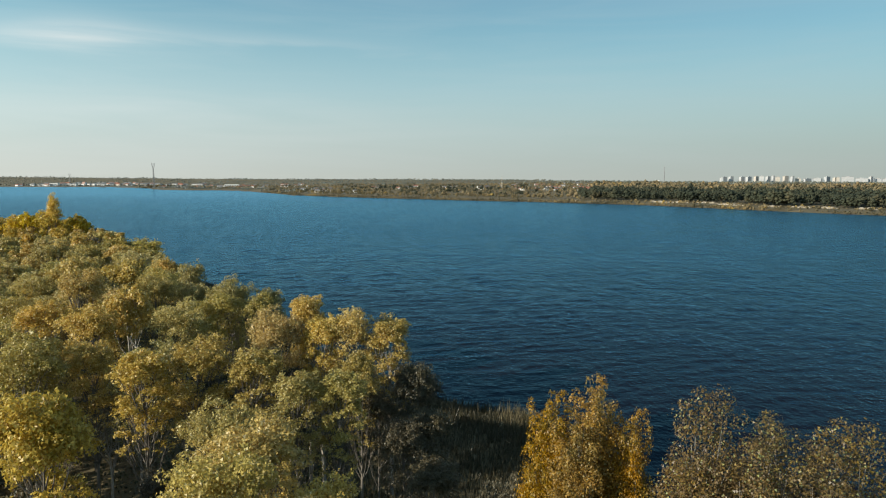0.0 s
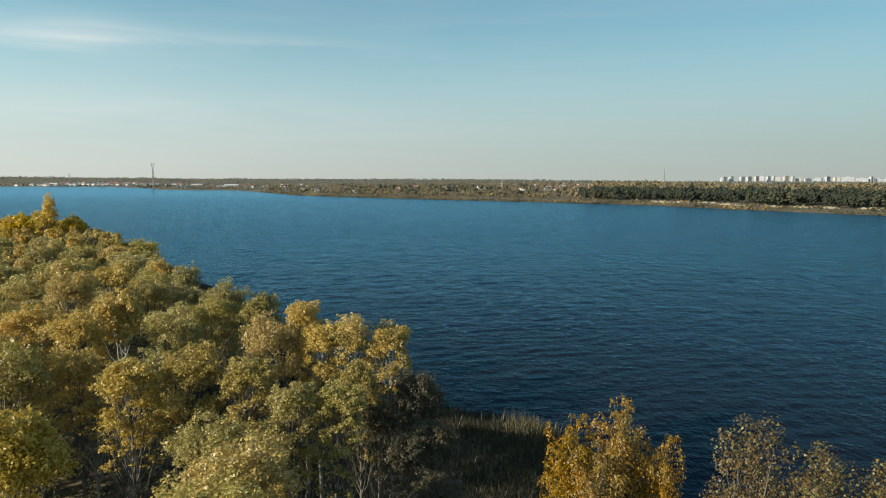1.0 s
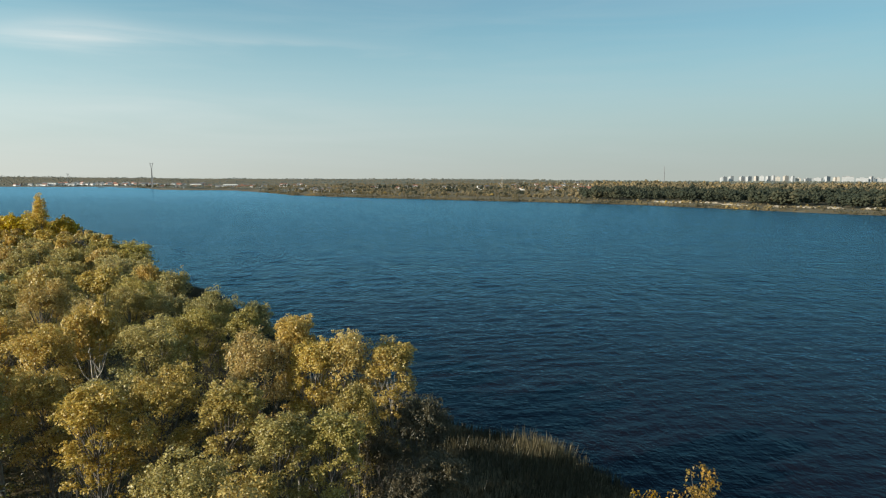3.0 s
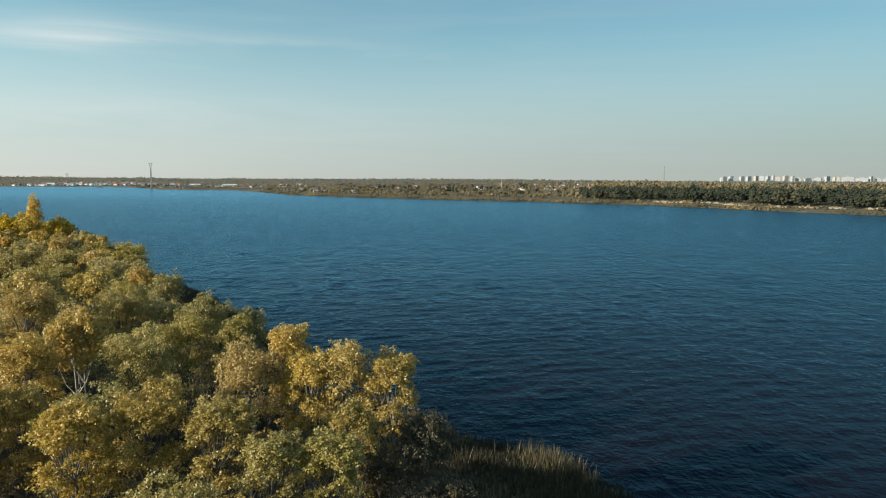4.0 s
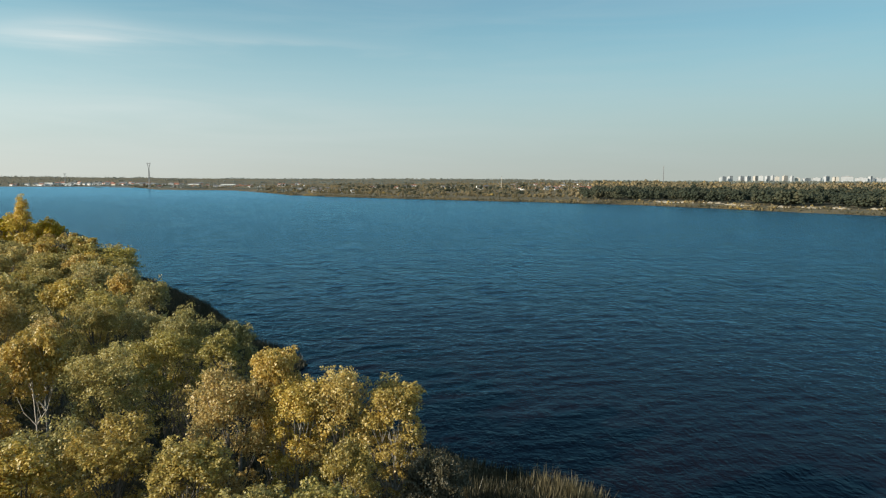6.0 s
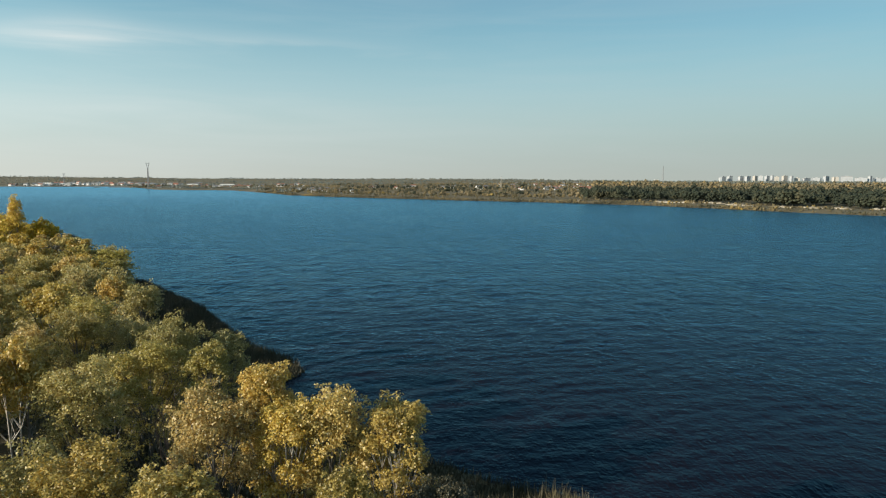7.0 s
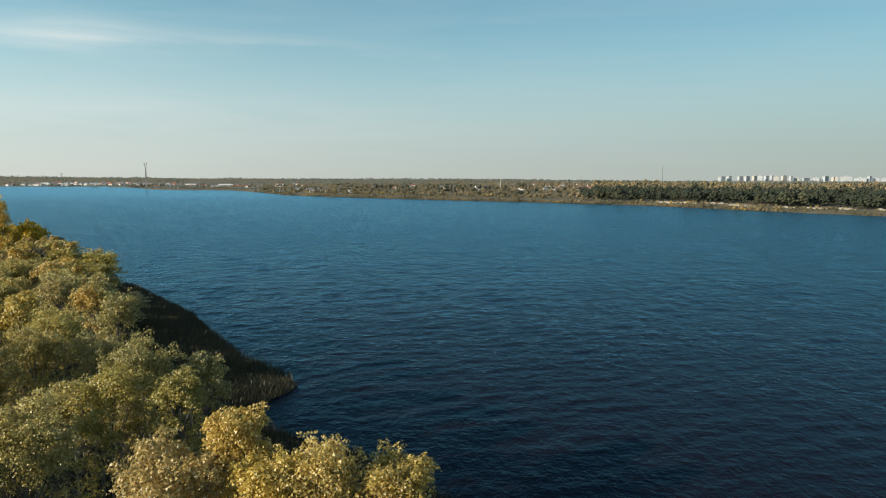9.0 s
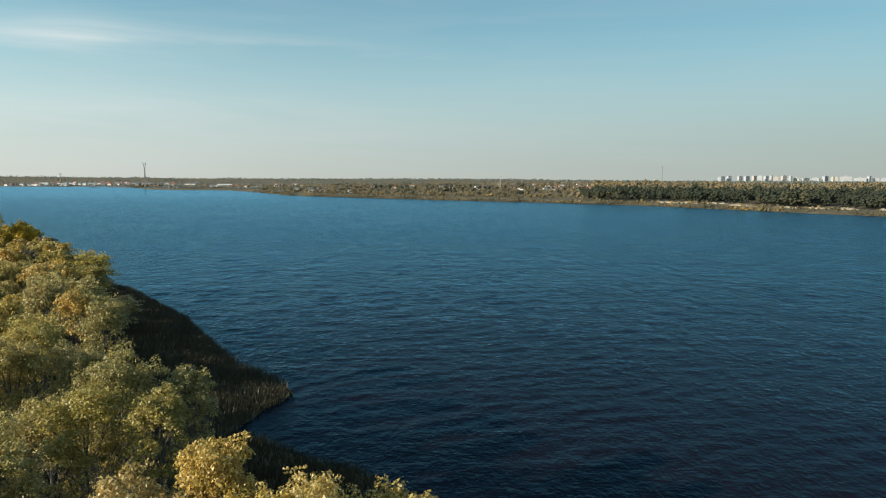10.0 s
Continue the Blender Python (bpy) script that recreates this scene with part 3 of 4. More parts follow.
def trunk_shape(rng, h, puffs, r0, lean=0.03, fork=False):
    sh = Shape()
    br = sh
    top = h * 0.8
    stems = [(0.0, 0.0)] if not fork else [(-0.25, 0.05), (0.3, -0.05)]
    lines = []
    for sx, sy in stems:
        pts, rad = [], []
        for i in range(7):
            f = i / 6
            pts.append((sx + f * top * (lean * 1.2 * (sx * 4 if fork else 1)) + math.sin(f * 5 + sx) * 0.12, sy + f * top * lean * 0.5 + math.cos(f * 4) * 0.1, -0.4 + f * (top + 0.4)))
            rad.append(r0 * (1.35 if i == 0 else 1.0 - 0.8 * f))
        sh.tube(pts, rad, 7)
        lines.append(pts)
    for j, (x, y, z, a, b) in enumerate(puffs):
        if len(puffs) > 50 and j % 5:
            continue
        line = lines[j % len(lines)]
        zi = max((0.58 if fork else 0.25) * h, z - 0.22 * h)
        f = min(0.98, max(0.05, zi / top)) * 6
        i = min(5, int(f))
        s = Vector(line[i]).lerp(Vector(line[i + 1]), f - i)
        e = Vector((x, y, z))
        m = s.lerp(e, 0.5) + Vector((0, 0, -0.04 * h))
        br.tube([s, m, e], [r0 * 0.32, r0 * 0.2, r0 * 0.05], 4)
        for t in range(2):
            o = Vector((rng.uniform(-1, 1), rng.uniform(-1, 1), rng.uniform(0.1, 1))) * a
            br.tube([m.lerp(e, 0.5), e + o], [r0 * 0.12, r0 * 0.03], 3)
    return sh.v, sh.q


def tree_master(name, label, seed, h, r, leaves, size, mat, bark, kind="broad", k=9, fork=False, low=0.3, sub=26, sub_r=0.34, r0=None):
    rng = random.Random(seed)
    puffs = broad_puffs(rng, h, r, k, 0.7 if fork else 0.32) if kind == "broad" else oval_puffs(rng, h, r) if kind == "oval" else spire_puffs(rng, h, r, k, low) if kind == "spire" else column_puffs(rng, h, r, k, low)
    root = new(name)
    root.empty_display_size = 0.5
    tagged(root, label, "tree", "lakeside trees")
    v, q = trunk_shape(rng, h, puffs, r0 or 0.012 * h, 0.02, fork)
    part("trunk", mesh_np("trunk", v, q, True), bark, root)
    part("crown", crown_mesh(seed, puffs, leaves, size, 0.35, sub, sub_r), mat, root)
    return root


def put(master, x, y, top, rot, width=1.0, label=""):
    """A copy of a master tree, rooted in the ground, with its top at that height."""
    z = float(ground_z([x], [y])[0])
    h = master["height"]
    s = (top - z) / h
    o = copy_thing(master, pose(x, y, z - 0.05, 0, 0, rot))
    o.scale = (s * width, s * width, s)
    if label:
        tagged(o, label)
    return o


PARK = []


def master(*a, **k):
    k.setdefault("sub", 26)
    k.setdefault("sub_r", 0.3)
    m = tree_master(*a, **k)
    m["height"], m["girth"] = float(a[3]), float(a[4])
    PARK.append(m)
    return m


L_OLIVE = "lakeside willow with an olive-yellow rounded autumn crown"
L_GOLD = "lakeside tree with a golden-brown rounded autumn crown"
L_YEL = "maple tree with a bright yellow autumn crown"
L_GREY = "thin poplar with sparse grey-green and yellow leaves"
L_ORG = "slender poplar with orange-gold autumn leaves by the shore"
L_RUST = "low tree with rust-brown autumn leaves in the wood"

NEAR = [master("tree", L_OLIVE, 11, 20, 3.9, 15500, 0.195, M_OLIVE, M_BARK, k=11),
        master("tree", L_GOLD, 12, 20, 3.7, 15500, 0.195, M_GOLD, M_BARK, k=10),
        master("tree", L_OLIVE, 13, 19, 4.3, 16000, 0.195, M_OLIVE, M_PALEBARK, k=12),
        master("tree", L_GOLD, 14, 21, 3.4, 15000, 0.195, M_GOLD, M_PALEBARK, k=9)]
FINE = [master("tree", L_OLIVE, 41, 20, 3.4, 20000, 0.165, M_OLIVE, M_BARK, k=12, sub=24, sub_r=0.31),
        master("tree", L_GOLD, 42, 20, 3.4, 20000, 0.165, M_GOLD, M_BARK, k=11, sub=24, sub_r=0.31),
        master("tree", L_GOLD, 43, 20, 3.2, 19500, 0.165, M_GOLD, M_PALEBARK, k=10, sub=24, sub_r=0.31)]
SLIM = [master("tree", L_OLIVE, 44, 20, 2.5, 16500, 0.165, M_OLIVE, M_BARK, k=11, sub=24, sub_r=0.32),
        master("tree", L_GOLD, 45, 20, 2.5, 16500, 0.165, M_GOLD, M_BARK, k=10, sub=24, sub_r=0.32),
        master("tree", L_GOLD, 46, 20, 2.4, 16500, 0.165, M_GOLD, M_PALEBARK, k=11, sub=24, sub_r=0.32)]
NEAR_RUST = master("tree", L_RUST, 15, 14, 3.0, 15000, 0.165, M_RUST_SHADED, M_BARK, k=8)
NEAR_YEL = master("tree", L_YEL, 16, 21, 4.2, 18000, 0.24, M_YELLOW, M_BARK, k=12)
NEAR_GREY = master("tree", L_GREY, 17, 24, 2.4, 38000, 0.108, M_GREY, M_PALEBARK, "column", 24, low=0.4, sub=34, sub_r=0.36)
NEAR_ORG = master("tree", L_ORG, 18, 24, 2.0, 46000, 0.108, M_ORANGE, M_BARK, "spire", 8, low=0.5, sub=9, sub_r=0.4)
FORK = master("tree", "forked tree with two pale bare stems below a golden crown", 19, 18, 3.8, 13000, 0.25, M_GOLD, M_STEM, k=7, fork=True, r0=0.19)
MID = [master("tree", L_OLIVE, 21, 18, 4.4, 5600, 0.36, M_OLIVE, M_BARK, k=11, sub=24),
       master("tree", L_GOLD, 22, 18, 4.0, 5400, 0.36, M_GOLD, M_BARK, k=9, sub=24),
       master("tree", L_OLIVE, 23, 17, 4.6, 5800, 0.36, M_OLIVE, M_BARK, k=12, sub=24)]
MID_RUST = master("tree", L_RUST, 24, 13, 4.0, 5000, 0.34, M_RUST_SHADED, M_BARK, k=9, sub=24)
FARM = [master("tree", L_OLIVE, 31, 16, 4.8, 2600, 0.55, M_OLIVE, M_BARK, k=9, sub=18),
        master("tree", L_GOLD, 32, 16, 4.6, 2600, 0.55, M_GOLD, M_BARK, k=8, sub=18),
        master("tree", L_RUST, 33, 14, 4.8, 2400, 0.55, M_RUST_SHADED, M_BARK, k=8, sub=18)]
FAR_YEL = master("tree", "tree with a bright orange-yellow crown at the wooded point", 34, 20, 5.0, 3200, 0.55, M_POPLAR, M_BARK, k=9, sub=18)
FAR_ORG = master("tree", "tree with an orange-brown crown at the wooded point", 35, 17, 5.0, 3000, 0.55, M_YELLOW, M_BARK, k=9, sub=18)
FAR_POPLAR = master("tree", "tall oval golden poplar rising over the wood", 36, 27, 3.4, 7000, 0.36, M_POPLAR, M_BARK, "oval", sub=20, sub_r=0.26)

# named trees: master, x, y, top, crown radius
HERO = [
    # the lit row over the shore
    (NEAR[3], -5.6, 69.4, 20.4, 2.5), (NEAR[1], -9.8, 69.8, 21.6, 2.9), (NEAR[3], -14.3, 71.4, 22.4, 2.0), (NEAR[1], -17.4, 69.0, 21.6, 3.2), (NEAR[0], -8.0, 64.0, 18.4, 1.8), (NEAR[3], -12.4, 69.4, 20.6, 2.3),
    # in front of it
    (NEAR[2], -17.8, 62.6, 19.0, 2.8), (NEAR[1], -23.2, 63.4, 20.0, 3.5), (NEAR[1], -27.4, 60.4, 19.3, 2.8), (NEAR[0], -12.6, 57.6, 18.2, 2.4), (NEAR[2], -9.0, 58.4, 18.1, 2.4), (NEAR[0], -18.2, 53.4, 16.8, 3.2), (NEAR[1], -13.8, 53.4, 15.6, 2.4),
    # further along the shore
    (NEAR[2], -29.6, 93.6, 21.3, 3.2), (NEAR[0], -24.6, 95.4, 19.4, 2.3), (NEAR[0], -23.4, 86.6, 20.2, 2.3), (NEAR[2], -29.4, 88.2, 20.2, 3.5), (NEAR[0], -31.0, 78.8, 20.8, 3.2), (FORK, -37.4, 80.6, 22.0, 3.2),
    (NEAR[1], -39.4, 75.0, 21.0, 3.4), (NEAR[1], -35.6, 67.4, 18.8, 2.9), (NEAR[3], -47.0, 78.8, 20.6, 3.6), (NEAR[1], -51.0, 95.0, 22.2, 4.0), (MID[1], -54.0, 115.0, 21.6, 3.9),
    (NEAR[2], -43.0, 100.6, 20.8, 3.3), (NEAR[0], -45.6, 108.4, 21.0, 3.4), (NEAR[2], -38.4, 103.6, 19.4, 2.9), (MID[0], -49.4, 131.8, 18.8, 3.2),
    (MID[1], -61.5, 113.0, 22.0, 3.9), (MID[2], -68.0, 150.5, 19.0, 3.9), (MID[0], -71.0, 168.0, 16.6, 3.9), (MID[1], -56.5, 138.2, 19.2, 3.2), (MID[0], -124.5, 257.5, 14.6, 4.8),
    # brushwood in their shade, that shade also put into its dark leaf colour
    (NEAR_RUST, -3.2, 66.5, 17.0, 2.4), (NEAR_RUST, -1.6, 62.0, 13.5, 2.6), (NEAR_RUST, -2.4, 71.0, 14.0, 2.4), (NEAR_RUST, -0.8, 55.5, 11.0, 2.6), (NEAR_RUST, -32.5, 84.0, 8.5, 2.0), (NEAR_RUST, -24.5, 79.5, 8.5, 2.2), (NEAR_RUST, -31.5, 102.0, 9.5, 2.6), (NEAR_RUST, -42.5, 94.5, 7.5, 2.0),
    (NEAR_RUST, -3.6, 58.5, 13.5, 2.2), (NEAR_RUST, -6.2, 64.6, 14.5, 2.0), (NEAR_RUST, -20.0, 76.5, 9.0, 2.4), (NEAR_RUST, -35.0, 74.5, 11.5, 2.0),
    (NEAR_YEL, -25.2, 41.0, 22.0, 3.5),
    (NEAR_ORG, 5.1, 31.5, 25.2, 1.4), (NEAR_ORG, 7.1, 31.5, 25.9, 1.5), (NEAR_ORG, 8.9, 30.9, 24.6, 1.1), (NEAR_ORG, 6.1, 30.4, 24.4, 1.6), (NEAR_ORG, 8.0, 32.2, 23.9, 1.6), (NEAR_RUST, 2.9, 33.0, 20.0, 1.6),
    (NEAR_GREY, 10.9, 27.3, 25.7, 2.0), (NEAR_GREY, 13.5, 27.0, 24.7, 2.0), (NEAR_GREY, 16.4, 26.6, 24.6, 2.3), (NEAR_GREY, 12.3, 26.4, 23.8, 2.3), (NEAR_GREY, 14.9, 26.0, 23.8, 2.4), (NEAR_GREY, 9.8, 26.6, 22.8, 2.0), (NEAR_GREY, 11.6, 28.2, 22.6, 2.2),
    (MID[0], -72.0, 184.0, 9.9, 4.6), (MID[0], -97.9, 224.0, 14.8, 6.0), (MID[2], -104.0, 231.0, 15.0, 5.6), (MID[0], -92.5, 214.0, 13.0, 4.8),
    (FAR_ORG, -154.5, 290.0, 18.6, 5.0), (FAR_ORG, -150.5, 282.0, 17.4, 4.6), (FAR_POPLAR, -154.3, 270.5, 28.9, 3.1),
    (FAR_YEL, -157.0, 271.0, 22.4, 5.4), (FAR_YEL, -148.0, 274.0, 20.5, 5.0), (FAR_YEL, -165.0, 274.0, 21.5, 5.4), (FAR_YEL, -174.0, 276.0, 20.0, 5.4),
    (FAR_YEL, -184.0, 280.0, 19.5, 5.4),
]
CLEARINGS = [(-33.5, 56.0, 6.0), (-42.0, 88.0, 4.2), (-36.0, 90.5, 3.4), (-31.0, 101.0, 4.0), (-25.0, 48.5, 4.5), (-21.0, 44.5, 3.5), (-20.0, 34.5, 4.5), (-29.0, 47.0, 4.0), (-10.0, 49.5, 4.6),
             (-13.0, 63.5, 2.4), (-24.0, 74.5, 4.5), (-32.0, 71.0, 2.6), (-47.5, 87.0, 4.4), (-47.0, 116.0, 4.5), (-58.0, 128.0, 5.0), (-44.0, 122.0, 5.0), (-52.5, 123.5, 4.0), (-58.0, 147.0, 5.0)]
placed = list(CLEARINGS)
spin = random.Random(77)
for m, x, y, top, wd in HERO:
    if y >= 55 and m in NEAR:
        m = (SLIM if wd < 2.9 else FINE)[(0, 1, 0, 2)[NEAR.index(m)]]
    put(m, x, y, top, spin.uniform(0, 360), wd / m["girth"] * m["height"] / (top - 1.2))
    placed.append((x, y, wd))

# the wood behind them: its open side towards the lake, by the way along y
EDGE = [(0, -4), (50, -6), (72, -17), (92, -27), (110, -40), (135, -53), (160, -67), (190, -84), (225, -104), (262, -128), (290, -150), (335, -190)]


def wood_edge(y):
    for (y0, x0), (y1, x1) in zip(EDGE, EDGE[1:]):
        if y0 <= y <= y1:
            return x0 + (x1 - x0) * (y - y0) / (y1 - y0)
    return EDGE[-1][1]


def fill_wood():
    rng = random.Random(4)
    tries = 0
    while tries < 9000:
        tries += 1
        y = rng.uniform(33, 325)
        e = wood_edge(y)
        # reaches past the view's left edge: unseen trees added there to cast shade
        left = -0.65 * y - 24 - 0.03 * y
        if left > e:
            continue
        x = rng.uniform(left, e)
        gap = 5.4 if y < 112 else 6.2 if y < 190 else 7.4 if y < 250 else 6.4
        if any((x - a) ** 2 + (y - b) ** 2 < (gap * 0.5 + c * 0.78) ** 2 for a, b, c in placed):
            continue
        placed.append((x, y, gap * 0.62))
        outside = x < -0.65 * y - 5
        k = rng.random()
        if y < 112 and not outside:
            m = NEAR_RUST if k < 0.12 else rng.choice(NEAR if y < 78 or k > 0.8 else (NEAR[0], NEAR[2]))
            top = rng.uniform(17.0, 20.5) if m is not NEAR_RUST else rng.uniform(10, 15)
        elif y < 190 and not outside:
            m = MID_RUST if k < 0.12 else rng.choice((MID[0], MID[1], MID[2], MID[0], MID[2]))
            top = rng.uniform(14.5, 18.5) if m is not MID_RUST else rng.uniform(10, 13)
        else:
            m = FARM[2] if k < 0.12 else rng.choice(FARM[:2])
            top = rng.uniform(13, 17) if y > 190 else rng.uniform(15, 19)
            if y > 266 and x < -150 and k > 0.2:
                m, top = FAR_YEL if k > 0.55 else FAR_ORG, rng.uniform(15, 18.5)
        put(m, x, y, top, rng.uniform(0, 360), rng.uniform(0.88, 1.15))


fill_wood()


def bare_tree(x, y, top, spread, seed, mat, label):
    """A leafless small tree: a trunk, rising limbs and fine twigs."""
    rng = random.Random(seed)
    z = float(ground_z([x], [y])[0])
    h = top - z
    root = new("bare_tree")
    root.matrix_world = pose(x, y, z - 0.05)
    tagged(root, label, "tree", "bare trees")
    a = Shape()
    a.tube([(0, 0, -0.3), (0.1, 0, h * 0.35), (-0.1, 0.1, h * 0.62)], [0.16, 0.12, 0.08], 7)
    part("trunk", a.mesh("trunk", True), mat, root)
    for i in range(9):
        a = Shape()
        t = i * 2.4 + rng.uniform(-0.4, 0.4)
        s = Vector((0, 0.05, h * rng.uniform(0.3, 0.62)))
        e = Vector((math.cos(t) * spread * rng.uniform(0.4, 1), math.sin(t) * spread * rng.uniform(0.4, 1), h * rng.uniform(0.8, 1.0)))
        m = s.lerp(e, 0.5) + Vector((math.cos(t), math.sin(t), 0)) * 0.25 * spread
        a.tube([s, m, e], [0.07, 0.045, 0.015], 5)
        for k in range(9):
            f = rng.uniform(0.25, 1)
            q = s.lerp(m, f * 2) if f < 0.5 else m.lerp(e, f * 2 - 1)
            o = Vector((rng.uniform(-1, 1), rng.uniform(-1, 1), rng.uniform(0.3, 1.3))) * 0.09 * h
            a.tube([q, q + o * 0.6, q + o], [0.024, 0.015, 0.008], 3)
        part("limb", a.mesh("limb", True), mat, root)


bare_tree(-25.6, 82.8, 16.8, 1.7, 5, M_TWIG, "leafless small tree with reddish-brown twigs in the wood")
bare_tree(-31.6, 68.6, 12.2, 1.7, 6, M_PALEBARK, "leafless small tree with pale bare branches in the wood")
bare_tree(-33.4, 66.0, 11.0, 1.4, 7, M_PALEBARK, "leafless small tree with pale bare branches in the wood")
for m in PARK:
    for o in list(m.children_recursive) + [m]:
        bpy.data.objects.remove(o)


# ---------------- reeds and undergrowth ----------------
def blades(seed, n, box, accept, height, width, mat, name, label, lean=0.18):
    rng = np.random.default_rng(seed)
    x = rng.uniform(box[0], box[2], n * 6)
    y = rng.uniform(box[1], box[3], n * 6)
    ok = accept(x, y, rng)
    x, y = x[ok][:n], y[ok][:n]
    n = len(x)
    z = np.maximum(ground_z(x, y), -0.25) - 0.05
    h = height * rng.uniform(0.55, 1.15, n) * (1 + 0.25 * wobble(x, y, 3.5))
    a = rng.uniform(0, 2 * np.pi, n)
    w = width * rng.uniform(0.6, 1.3, n)
    dx, dy = np.cos(a) * w, np.sin(a) * w
    lx, ly = rng.normal(0.05, lean, n) * h, rng.normal(-0.03, lean, n) * h
    v = np.empty((n, 3, 3))
    v[:, 0] = np.stack([x - dx, y - dy, z], 1)
    v[:, 1] = np.stack([x + dx, y + dy, z], 1)
    v[:, 2] = np.stack([x + lx, y + ly, z + h], 1)
    ob = new(name, mesh_np(name, v.reshape(-1, 3), np.arange(n * 3).reshape(n, 3)))
    ob.data.materials.append(mat)
    tagged(ob, label, "reeds", kind="stuff")
    return ob


def reed_belt(x, y, rng):
    d = signed_distance(x, y, NEAR_LAND)
    e = np.interp(y, [a for a, _ in EDGE], [b for _, b in EDGE])
    return (d > -0.4) & (x > e - 6) & (rng.uniform(0, 1, len(x)) < np.clip(1.2 - d / 40, 0.25, 1))


blades(41, 110000, (-135, 60, 28, 290), reed_belt, 1.35, 0.06, M_REED, "reeds", "dense belt of brown-green reeds along the water's edge")


# reeds coloured paler in one spot, standing for a patch of sunlight
M_SUNLIT_REED = leaf_mat("sunlit_tint_reed", [(0, (0.06, 0.05, 0.03)), (0.6, (0.13, 0.105, 0.06)), (1, (0.24, 0.195, 0.12))], (0.25, 0.2, 0.1), 0.5, 0.3)


def sunlit_reed_patch(x, y, rng):
    return (signed_distance(x, y, NEAR_LAND) > -0.3) & (rng.uniform(0, 1, len(x)) < np.exp(-((x - 12.0) / 3.2) ** 2 - ((y - 93.5) / 3.4) ** 2))


blades(43, 1500, (3, 84, 20, 103), sunlit_reed_patch, 2.5, 0.06, M_SUNLIT_REED, "pale_reeds", "patch of reeds at the spit's edge, coloured paler as if sunlit")


def undergrowth():
    rng = np.random.default_rng(51)
    n = 5000
    y = rng.uniform(25, 320, n)
    e = np.interp(y, [a for a, _ in EDGE], [b for _, b in EDGE])
    x = e + 9 - rng.uniform(0, 1, n) * (e + 9 + 0.68 * y + 10)
    k = 13
    d = rng.normal(size=(n, k, 3))
    d /= np.linalg.norm(d, axis=2, keepdims=True)
    d[:, :, 2] = np.abs(d[:, :, 2])
    r = rng.uniform(0.7, 1.9, n)
    z = ground_z(x, y)
    c = np.stack([x, y, z], 1)[:, None, :] + d * r[:, None, None]
    v, q = leaf_quads(rng, c.reshape(-1, 3), d.reshape(-1, 3) + rng.normal(size=(n * k, 3)) * 0.5, np.full(n * k, 0.46), np.full(n * k, 0.28))
    ob = new("undergrowth", mesh_np("undergrowth", v, q))
    ob.data.materials.append(M_SCRUB)
    tagged(ob, "dark tangled bushes and weeds under the lakeside trees", "undergrowth", kind="stuff")


undergrowth()


# ---------------- far bank ----------------
LOBE = np.array([(1, 0, 0), (-1, 0, 0), (0, 1, 0), (0, -1, 0), (0, 0, 1), (0, 0, -1)], dtype=float)
LOBE_FACES = np.array([(0, 2, 4), (2, 1, 4), (1, 3, 4), (3, 0, 4), (2, 0, 5), (1, 2, 5), (3, 1, 5), (0, 3, 5)])


def far_trees(seed, name, label, spots, mat, lobes=8, leaves=4, leaf=0.6, low=0.2):
    """Many trees of the far bank: crowns of small ragged clumps with loose leaves; spots are x, y, height, radius."""
    rng = np.random.default_rng(seed)
    S = np.array(spots, dtype=float)
    n = len(S)
    z = ground_z(S[:, 0], S[:, 1])
    d = rng.normal(size=(n, lobes, 3))
    d /= np.linalg.norm(d, axis=2, keepdims=True)
    out = rng.uniform(0.35, 0.8, (n, lobes))
    h, r = S[:, 2][:, None], S[:, 3][:, None]
    half = (1 - low) / 2
    C = np.stack([S[:, 0][:, None] + d[:, :, 0] * out * r, S[:, 1][:, None] + d[:, :, 1] * out * r,
                  z[:, None] + h * (low + half) + d[:, :, 2] * out * h * half], 2).reshape(-1, 1, 3)
    size = (r * 1.1 / lobes ** 0.38 * rng.uniform(0.6, 1.2, (n, lobes))).reshape(-1, 1, 1)
    R = size * np.array([1, 1, 0.85])
    turn = rng.uniform(0, np.pi, n * lobes)
    ball = np.repeat(LOBE[None], n * lobes, 0)
    bx = ball[:, :, 0] * np.cos(turn)[:, None] - ball[:, :, 1] * np.sin(turn)[:, None]
    by = ball[:, :, 0] * np.sin(turn)[:, None] + ball[:, :, 1] * np.cos(turn)[:, None]
    ball = np.stack([bx, by, ball[:, :, 2]], 2) + rng.normal(0, 0.16, ball.shape)
    v = C + ball * R
    f = LOBE_FACES[None] + (np.arange(n * lobes) * 6)[:, None, None]
    e = rng.normal(size=(n * lobes, leaves, 3))
    e /= np.linalg.norm(e, axis=2, keepdims=True)
    e[:, :, 2] = np.where(e[:, :, 2] < -0.2, -e[:, :, 2], e[:, :, 2])
    c = (C + e * R * rng.uniform(0.8, 1.3, (n * lobes, leaves, 1))).reshape(-1, 3)
    lv, lf = leaf_tris(rng, c, e.reshape(-1, 3) + rng.normal(size=(len(c), 3)) * 0.3, np.repeat(size.reshape(-1), leaves) * leaf, 0.8)
    ob = new(name, mesh_np(name, np.concatenate([v.reshape(-1, 3), lv]), np.concatenate([f.reshape(-1, 3), lf + n * lobes * 6]), True))
    ob.data.materials.append(mat)
    tagged(ob, label, "woodland", kind="stuff")
    return ob


